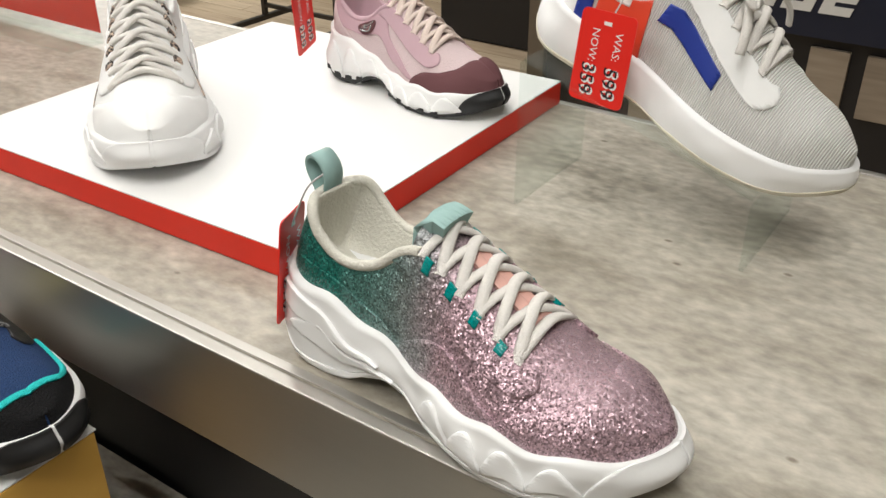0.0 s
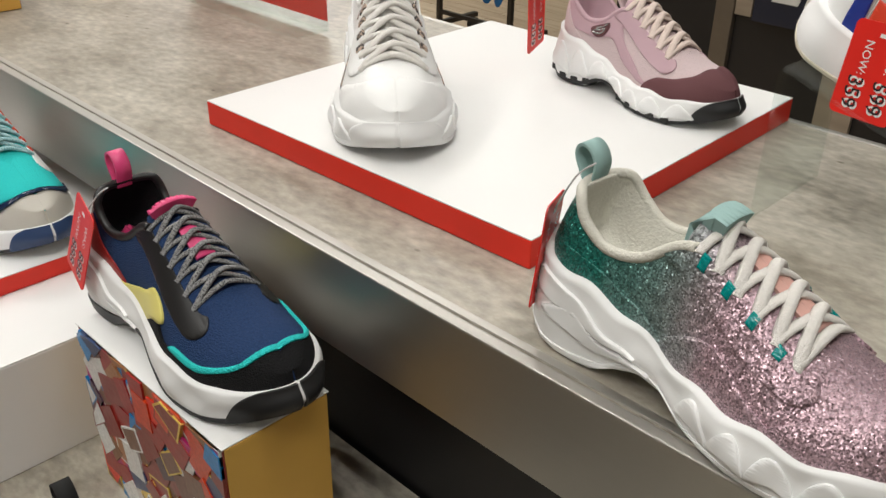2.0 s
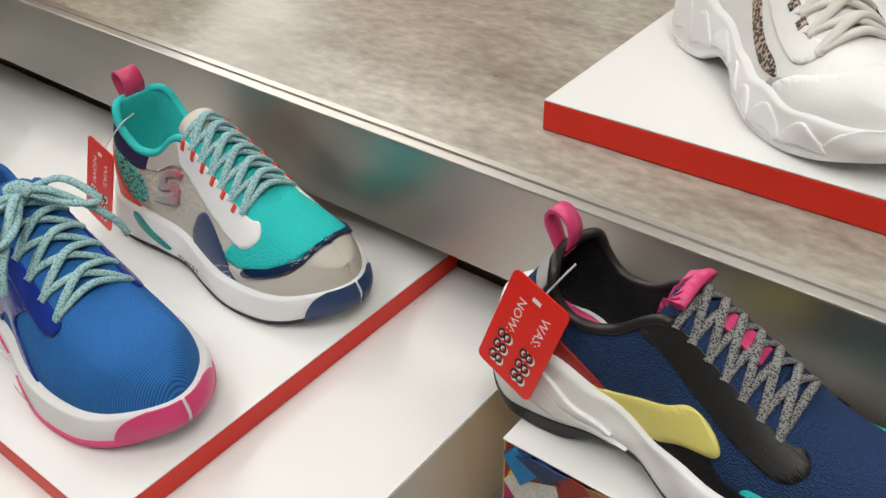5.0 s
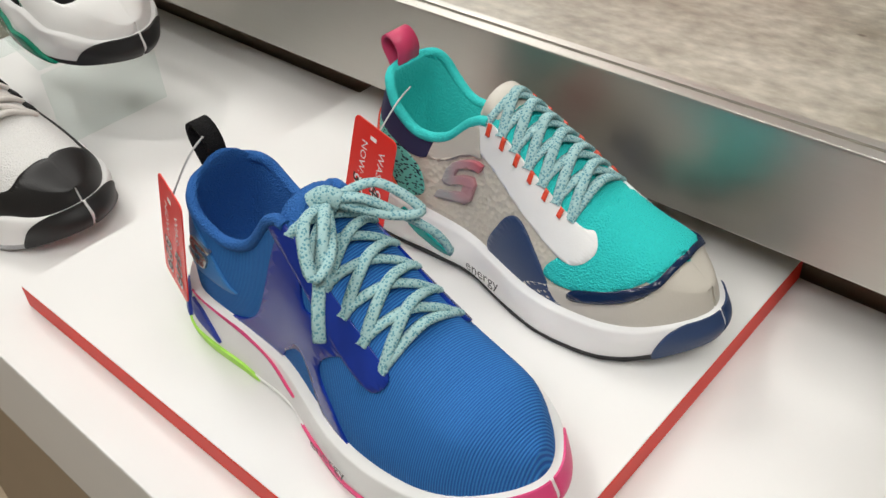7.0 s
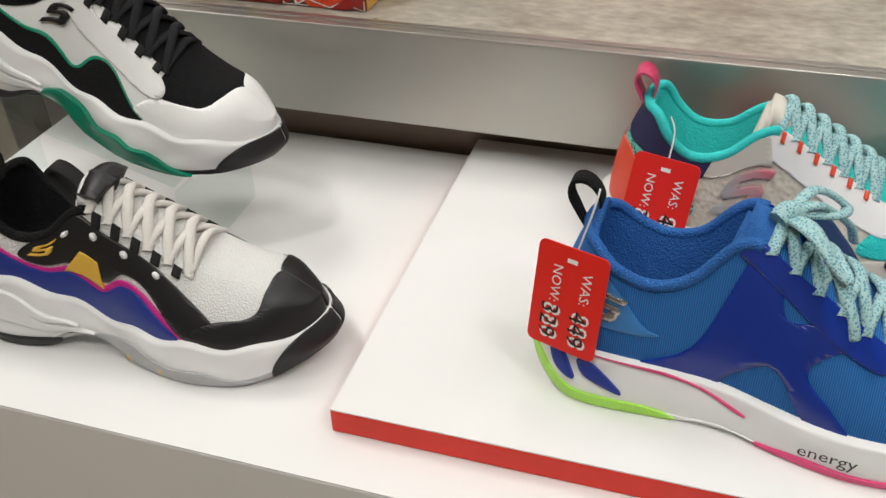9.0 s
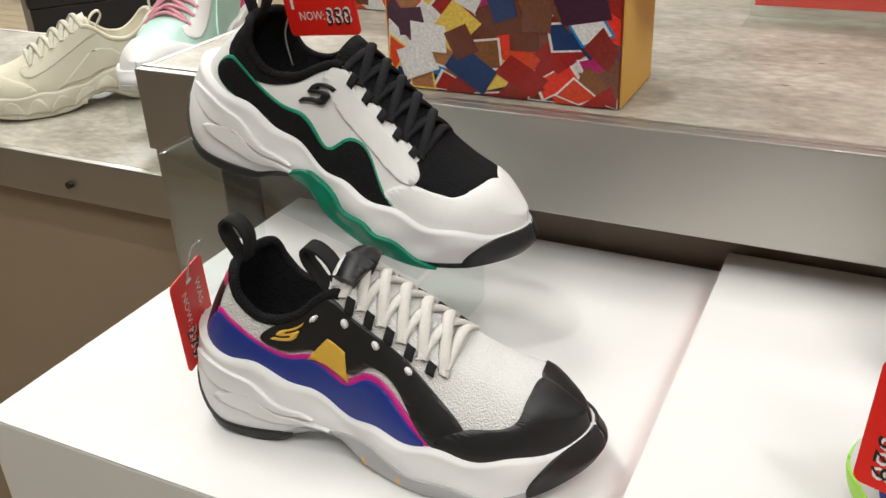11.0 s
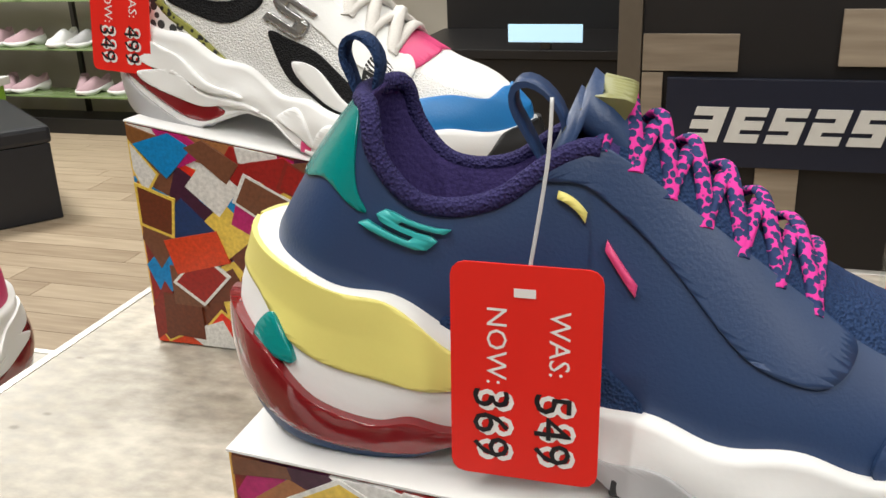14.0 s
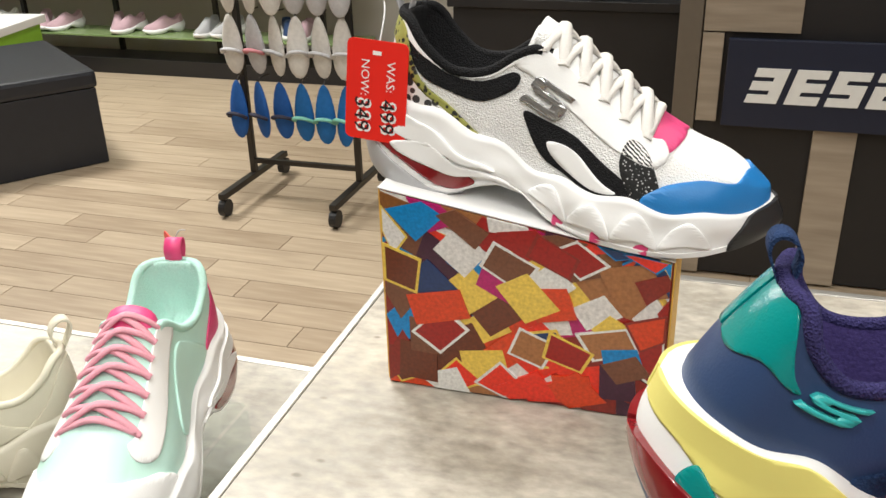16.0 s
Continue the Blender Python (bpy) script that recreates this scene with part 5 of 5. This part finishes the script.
# white shoe with blue toe on the tall patterned box
la = Last(0.256, wave=0.002)
s = sneaker("white sneaker with leopard heel, pink throat and blue toe", pose(-1.6962, 0.6115, 1.1845, 0, 8, -3), la,
            dict(upper=W_FAB, lining=K_FAB, sole=W_RUB, outsole=W_RUB, tongue=W_FAB, vamp=W_LEA),
            [("black_collar_panel", [(0.08, 0.75), (0.16, 0.78), (0.36, 0.72), (0.36, 0.5), (0.2, 0.45), (0.12, 0.5)], K_FAB), ("white_collar", [(0.03, 0.7), (0.03, 1.0), (0.2, 1.0), (0.36, 1.0), (0.37, 0.82), (0.2, 0.8), (0.1, 0.72)], W_LEA),
             ("leopard_heel", [(0.02, 0.02), (0.03, 0.45), (0.1, 0.4), (0.22, 0.1), (0.26, 0.02)], LEOPARD), ("olive_strap", [(0.0, 0.85), (0.06, 0.8), (0.14, 0.4), (0.32, 0.02), (0.26, 0.0), (0.1, 0.38), (0.02, 0.6)], two_tone("olive_fleck_strap", (0.02, 0.02, 0.02), (0.3, 0.3, 0.08), 260, 0.6)),
             ("black_wave", [(0.42, 0.4), (0.55, 0.42), (0.66, 0.3), (0.74, 0.0), (0.64, 0.0), (0.5, 0.12), (0.42, 0.3)], K_FAB), ("speckle_panel", [(0.66, 0.4), (0.67, 0.75), (0.72, 0.7), (0.78, 0.1), (0.72, 0.02)], SPECKLE), ("white_flash", [(0.48, 0.28), (0.56, 0.3), (0.64, 0.16), (0.66, 0.08), (0.54, 0.12)], W_RUB, 0.0005),
             ("blue_toe", [(0.74, 0.0), (0.76, 0.4), (0.84, 0.72), (0.93, 1.0), (0.965, 2.0), (1.0, 2.0), (1.0, 0.0)], BLUE_TOE), ("pink_throat", [(0.66, 0.6), (0.7, 1.0), (0.71, 2.0), (0.78, 2.0), (0.77, 1.2), (0.72, 0.62)], PINK_HOT), ("eyestay", EYESTAY, W_LEA)],
            [("red_wave", [(0.0, 0.75), (0.03, 0.9), (0.08, 0.75), (0.16, 0.7), (0.24, 0.55), (0.32, 0.1), (0.22, 0.15), (0.1, 0.4), (0.03, 0.45)], RED_GLOSS), ("grey_heel_edge", [(0.0, 0.1), (0.0, 0.45), (0.06, 0.4), (0.2, 0.1), (0.3, 0.0), (0.1, 0.0)], G_RUB), ("toe_bumper", [(0.93, 0.0), (0.95, 0.8), (0.97, 1.0), (1.0, 1.0), (1.0, 0.0)], K_RUB)],
            (6, 0.42, 0.7, 0.0031, W_LACE, False), (G_RUB, 0.02, 0.01), 0.014, (0.46, 0.58, 0.05, 0.13, SILVER, None), (PINK_HOT, (0.55, 0.65, 0.75)))
ribs(la, 4, 0.46, 0.9, W_RUB, s), waves(la, W_RUB, s)

# mint and cream shoes on the neighbouring table
la = Last(0.268, wave=0.0015)
s = sneaker("mint and white sneaker with hot pink tongue and laces", pose(-1.888, 0.632, SIDE + 0.0545, 0, 0, -76), la,
            dict(upper=MINT, lining=MINT_P, sole=W_RUB, outsole=W_RUB, tongue=PINK_HOT),
            [("pink_heel", [(0.02, 0.05), (0.02, 0.5), (0.1, 0.6), (0.2, 0.35), (0.22, 0.05)], PINK_HOT), ("eyestay", EYESTAY, W_LEA), ("side_panel", [(0.25, 0.1), (0.3, 0.6), (0.42, 0.55), (0.56, 0.25), (0.5, 0.02)], MINT), ("toe_cap", TOE_CAP, W_LEA)],
            [("red_wave", [(0.0, 0.2), (0.02, 0.6), (0.1, 0.6), (0.2, 0.4), (0.3, 0.1), (0.1, 0.1)], RED_GLOSS)], (7, 0.42, 0.7, 0.0026, fabric("pink_lace", (0.75, 0.35, 0.42), "noise", 1400), False), (PINK_HOT, 0.018, 0.014), 0.012)
waves(la, W_RUB, s)
la = Last(0.245, wave=0.001)
s = sneaker("cream leather sneaker with cream laces and ridged sole", pose(-1.965, 0.575, SIDE + 0.0015, 0, 0, -128), la,
            dict(upper=CREAM, lining=CREAM, sole=CREAM_R, outsole=CREAM_R, tongue=CREAM),
            [("eyestay", EYESTAY, CREAM), ("heel_cap", HEEL_CAP, CREAM), ("toe_cap", TOE_CAP, CREAM), ("side_panel", [(0.2, 0.1), (0.3, 0.55), (0.45, 0.4), (0.6, 0.1)], CREAM)],
            [], (6, 0.42, 0.7, 0.0029, fabric("cream_lace", (0.68, 0.65, 0.54), "noise", 1400), False), (CREAM, 0.024, 0.012), 0.012, None, (CREAM_R, (0.1, 0.2, 0.3, 0.5, 0.6, 0.7, 0.8)), tongue_loop=(CREAM, 0.02, 0.012))
ribs(la, 7, 0.08, 0.9, CREAM_R, s)
# black shoe at the front of the lower tier
la = Last(0.255, wave=0.001)
s = sneaker("black sneaker with striped heel loop on the lower tier", pose(-0.53, 0.085, LOW + 0.001, 0, 0, -4), la,
            dict(upper=K_FAB, lining=K_FAB, sole=W_RUB, outsole=K_RUB, tongue=K_FAB), [("eyestay", EYESTAY, K_LEA), ("toe_cap", TOE_CAP, K_LEA)], [("toe_bumper", SHARK, K_RUB)],
            (6, 0.43, 0.69, 0.0027, K_LACE, False), (STRIPE, 0.024, 0.012), 0.012)

# ---- price tags ----
price_tag(pose(-1.066, 0.046, 0.785 + UP, -10, 0, -18), "449", "329", (0.0, 0.02, 0.06))
price_tag(pose(-1.384, 0.317, 0.962 + UP, -4, 0, 0), "549", "369", (0.004, 0.012, 0.075))
price_tag(pose(-1.68, 0.572, 1.242, -4, 4, -4), "499", "349", (-0.015, 0.04, 0.05))
price_tag(pose(-0.252, 0.558, 0.953 + UP, -6, 3, -4), "599", "359", (0.004, 0.02, 0.05))
price_tag(pose(-1.445, 0.17, 1.14, -20, -98, 10), "499", "350", (-0.045, 0.01, 0.05))
price_tag(pose(-0.655, 0.178, 1.022, -14, 12, -12), "888", "888", (0.004, 0.012, 0.05))
price_tag(pose(-0.33, 0.322, 1.092, -4, -8, -66), "429", "279", (0.01, 0.02, 0.06))
price_tag(pose(-0.742, 0.527, 0.92 + UP, 0, -4, -30), "299", "229", (0.01, 0.01, 0.05))
price_tag(pose(-0.598, 0.632, 0.91 + UP, 0, 6, -72), "299", "229", (0.004, 0.02, 0.05))
price_tag(pose(-1.472, 0.036, 0.974, 0, 3, -76), "429", "279", (0.01, 0.02, 0.06))
price_tag(pose(-1.03, 0.164, 0.99, -14, 4, -10), "499", "349", (-0.01, 0.03, 0.05))
price_tag(pose(-1.9, 0.64, 1.055, 0, 0, -40), "299", "199", (0.01, 0.01, 0.04))
# ---- shop background ----


def feature_wall():
    x0, x1, y = -1.555, 1.6, 2.94
    part("panel", box_bm(x0, x1, y, y + 0.3, 0.01, 3.08), BLACK_PANEL, FEATURE)
    part("metal_post", box_bm(x0 - 0.072, x0 - 0.002, y - 0.02, y + 0.3, 0.005, 3.08, 0.003), mat("taupe_metal", (0.17, 0.145, 0.115), 0.45, 0.5), FEATURE)
    rnd = random.Random(5)
    blocks = [(-1.553, -1.275, 0.82, 0.93), (-1.553, -1.49, 0.54, 0.815), (-1.553, -1.5, 0.01, 0.2), (-1.2, -1.075, 0.01, 0.53), (-0.62, -0.5, 0.01, 0.5), (-1.0, -0.72, 0.84, 1.0), (-1.4, -1.15, 1.1, 1.25), (-0.3, -0.05, 0.85, 1.0),
              (-0.45, -0.3, 0.3, 0.5), (0.0, 0.12, 0.02, 0.5), (0.3, 0.55, 0.7, 0.85), (0.7, 0.82, 0.1, 0.6), (-1.2, -1.06, 1.4, 1.9), (-0.6, -0.35, 1.2, 1.35), (0.1, 0.4, 1.3, 1.45)]
    for a, b, c, d in blocks:
        part("wood_block", box_bm(a, b, y - rnd.uniform(0.012, 0.02), y - 0.001, c, d, 0.002), BLOCK_WOOD, FEATURE)


FEATURE = thing("wall_feature", pose(0, 0, 0), "black panelled wall with scattered wood blocks", "wall", kind="structure")
feature_wall()


def wall_sign():
    s = thing("wall_sign", pose(-1.475, 2.9, 0.535), "navy sign board with white slanted strokes", "sign")
    part("board", box_bm(0, 1.1, 0, 0.022, 0, 0.268, 0.002), NAVY_SIGN, s)
    # eight plain slanting strokes, each with two slots
    for i in range(8):
        bm = None
        for j, (a, b, c, d) in enumerate(((0, 0, 4, 1.7), (0, 2.6, 4, 4.4), (0, 5.3, 4, 7), (0 if i % 2 else 2.5, 1.7, 1.5 if i % 2 else 4, 2.6), (0 if i % 3 else 2.5, 4.4, 1.5 if i % 3 else 4, 5.3))):
            bm = box_bm(a * 0.0232, c * 0.0232, -0.006, -0.0005, b * 0.0152, d * 0.0152, 0, bm)
        for v in bm.verts:
            v.co.x += 0.062 + i * 0.114 + v.co.z * 0.28
            v.co.z += 0.078
        part("stroke", bm, SIGN_WHITE, s)


wall_sign()


def dark_cabinet():
    c = thing("dark_cabinet", pose(0, 0, 0), "black counter with a lit display top", "cabinet")
    part("body", box_bm(-2.6, -1.66, 3.75, 4.4, 0.005, 0.72, 0.004), BLACK_PANEL, c)
    part("top", box_bm(-2.62, -1.64, 3.73, 4.42, 0.722, 0.76, 0.004), BLACK_PANEL, c)
    em = bpy.data.materials.new("lit_screen")
    em.use_nodes = True
    b = em.node_tree.nodes["Principled BSDF"]
    b.inputs["Base Color"].default_value = (0.3, 0.5, 0.6, 1)
    b.inputs["Emission Color"].default_value = (0.55, 0.8, 0.95, 1)
    b.inputs["Emission Strength"].default_value = 0.8
    part("screen", box_bm(-2.15, -1.85, 3.735, 3.745, 0.79, 0.86, 0.002), em, c, "lit pale blue screen")
    part("screen_foot", box_bm(-2.02, -1.98, 3.74, 3.78, 0.7605, 0.79), DARK_METAL, c)
    part("back_panel", box_bm(-2.6, -1.66, 4.405, 4.43, 0.005, 2.4), BLACK_PANEL, c)


dark_cabinet()


def simple_shoe(m, color, label):
    s = thing("sneaker", m, label, "shoe", "shoes on the wall shelves")
    la = Last(0.26)
    few = [0.5 - 0.5 * math.cos(math.pi * i / 18) for i in range(19)]
    part("upper", shell_bm(la.upper, few, [0, 0.33, 0.66, 1, 1.3, 1.6, 2]), color, s)
    part("midsole", shell_bm(la.sole, few, [0, 0.5, 1], True), W_RUB, s)
    return s


def shelf_unit(x0, x1, y, heights, seed):
    u = thing("shelf_unit", pose(0, 0, 0), "metal wall shelving with green-edged glass shelves", "shelf", "wall shelves")
    for i in range(int((x1 - x0) / 0.75) + 1):
        x = x0 + i * 0.75
        part("upright", box_bm(x - 0.015, x + 0.015, y + 0.28, y + 0.31, 0.002, 2.4, 0.002), DARK_METAL, u)
    for z in heights:
        part("shelf", box_bm(x0, x1, y, y + 0.275, z - 0.012, z, 0.002), SHELF_GLASS, u)
    part("plinth", box_bm(x0, x1, y + 0.05, y + 0.3, 0.002, 0.1), BLACK_PANEL, u)
    rnd = random.Random(seed)
    protos = []
    for z in heights:
        x = x0 + 0.1
        while x < x1 - 0.15:
            k = rnd.randrange(5)
            m = pose(x, y + 0.24, z + 0.001, 0, 0, -90 + rnd.uniform(-50, 50))
            have = [p for p in BACK_PROTOS if p[0] == k]
            if have:
                copy_thing(have[0][1], m)
            else:
                col = [W_LEA, K_LEA, LILAC, G_RUB, NAVY_LEA][k]
                BACK_PROTOS.append((k, simple_shoe(m, col, ["white sneaker on a wall shelf", "black sneaker on a wall shelf", "pink sneaker on a wall shelf", "grey sneaker on a wall shelf", "navy sneaker on a wall shelf"][k])))
            x += rnd.uniform(0.17, 0.3)


BACK_PROTOS = []
SHELF_GLASS = mat("green_edged_shelf", (0.2, 0.28, 0.12), 0.2, 0, 0.1, 10)
shelf_unit(-6.9, -3.55, 4.95, (0.26, 0.56, 0.86, 1.16, 1.5), 4)


def green_counter():
    c = thing("green_counter", pose(-6.0, 4.35, 0.002, 0, 0, 8), "lime green counter with a white top", "counter")
    part("body", box_bm(-0.45, 0.5, -0.25, 0.25, 0, 0.38, 0.004), GREEN_PAINT, c)
    part("top", box_bm(-0.48, 0.53, -0.28, 0.28, 0.381, 0.43, 0.006), WHITE_BOARD, c)
    part("bottle", box_bm(-0.05, 0.08, -0.05, 0.05, 0.432, 0.62, 0.01), mat("blue_plastic", (0.02, 0.3, 0.6), 0.3), c)


green_counter()


def bench():
    b = thing("bench", pose(-4.22, 3.46, 0.002, 0, 0, 53), "black upholstered box bench on the floor", "bench")
    part("seat", box_bm(-0.98, 0, 0.0, 0.9, 0.36, 0.44, 0.02), BLACK_VINYL, b)
    part("body", box_bm(-0.97, -0.01, 0.01, 0.89, 0, 0.359, 0.006), BLACK_VINYL, b)


bench()


def slipper_rack():
    r = thing("slipper_rack", pose(-3.1, 3.25, 0.002), "wheeled metal rack hung with slippers and socks", "rack")
    for x in (-0.24, 0.24):
        part("foot", box_bm(x - 0.015, x + 0.015, -0.28, 0.28, 0.075, 0.1, 0.003), DARK_METAL, r)
        part("post", box_bm(x - 0.012, x + 0.012, -0.012, 0.012, 0.1, 1.6, 0.002), DARK_METAL, r)
        for y in (-0.26, 0.26):
            bm = bmesh.new()
            bmesh.ops.create_cone(bm, cap_ends=True, segments=18, radius1=0.035, radius2=0.035, depth=0.03, matrix=pose(x, y, 0.037, 0, 90))
            part("wheel", bm, K_RUB, r)
    for z in (0.15, 0.62, 1.05, 1.6):
        part("rail", box_bm(-0.24, 0.24, -0.01, 0.01, z - 0.01, z + 0.01, 0.002), DARK_METAL, r)
    rnd = random.Random(8)
    cols = [mat("slipper_rubber", c, 0.6, 0, 0.2, 60) for c in ((0.5, 0.2, 0.22), (0.02, 0.1, 0.35), (0.03, 0.03, 0.05), (0.02, 0.14, 0.4), (0.2, 0.5, 0.4), (0.65, 0.63, 0.6), (0.5, 0.5, 0.52))]
    for row, z in enumerate((0.5, 0.76, 1.0)):
        for i in range(6):
            x = -0.24 + i * 0.095
            k = rnd.randrange(5) if row == 0 else 5 + rnd.randrange(2)
            p = thing("slipper", pose(-3.1 + x, 3.25 - 0.06, z, rnd.uniform(-8, 8), 0, rnd.uniform(-30, 30)), "slipper hanging from the wheeled rack", "slipper", "hanging slippers")
            bm = bmesh.new()
            bmesh.ops.create_uvsphere(bm, u_segments=14, v_segments=10, radius=1, matrix=pose(0, 0, -0.11) @ Matrix.Diagonal((0.042, 0.016, 0.12, 1)))
            for v in bm.verts:
                v.co.x *= 1 + 0.02 * row - 0.25 * math.sin((v.co.z + 0.11) / 0.12)
            part("slipper_sole", bm, cols[k], p, "", True)
            part("strap", tube_bm([(-0.04, -0.01, -0.14), (-0.02, -0.04, -0.12), (0.02, -0.04, -0.12), (0.04, -0.01, -0.14)], 0.012, 8, None, 0.6), cols[(k + 1) % 7], p)
            part("hook", tube_bm([(0, 0, 0.0), (0, 0.02, 0.02), (0, 0.06, 0.022)], 0.003, 6), DARK_METAL, p)


slipper_rack()


def floor_planks():
    FL = bpy.data.objects["floor"]
    rnd = random.Random(2)
    w, meshes, rest = 0.125, {}, None
    count = 0
    for j in range(60):
        y = -1.5 + j * w
        if y > 5.5:
            break
        x = -7 + rnd.uniform(-0.9, 0)
        while x < 3:
            n = rnd.choice([0.8, 0.95, 1.1])
            near = -4.6 < x < -0.6 and 0.6 < y < 4.9
            if near and count < 300:
                if n not in meshes:
                    ob = part("plank", box_bm(0, n - 0.003, 0, w - 0.003, -0.006, 0, 0.0008), OAK, FL)
                    meshes[n] = ob.data
                else:
                    ob = new("plank", meshes[n])
                    ob.parent = FL
                ob.location = (x, y, 0)
                count += 1
            else:
                rest = box_bm(max(x, -6.99), min(x + n - 0.003, 2.99), y, y + w - 0.003, -0.0035, 0, 0, rest)
            x += n
    tagged(part("planks", rest, OAK, FL), kind="stuff")


floor_planks()
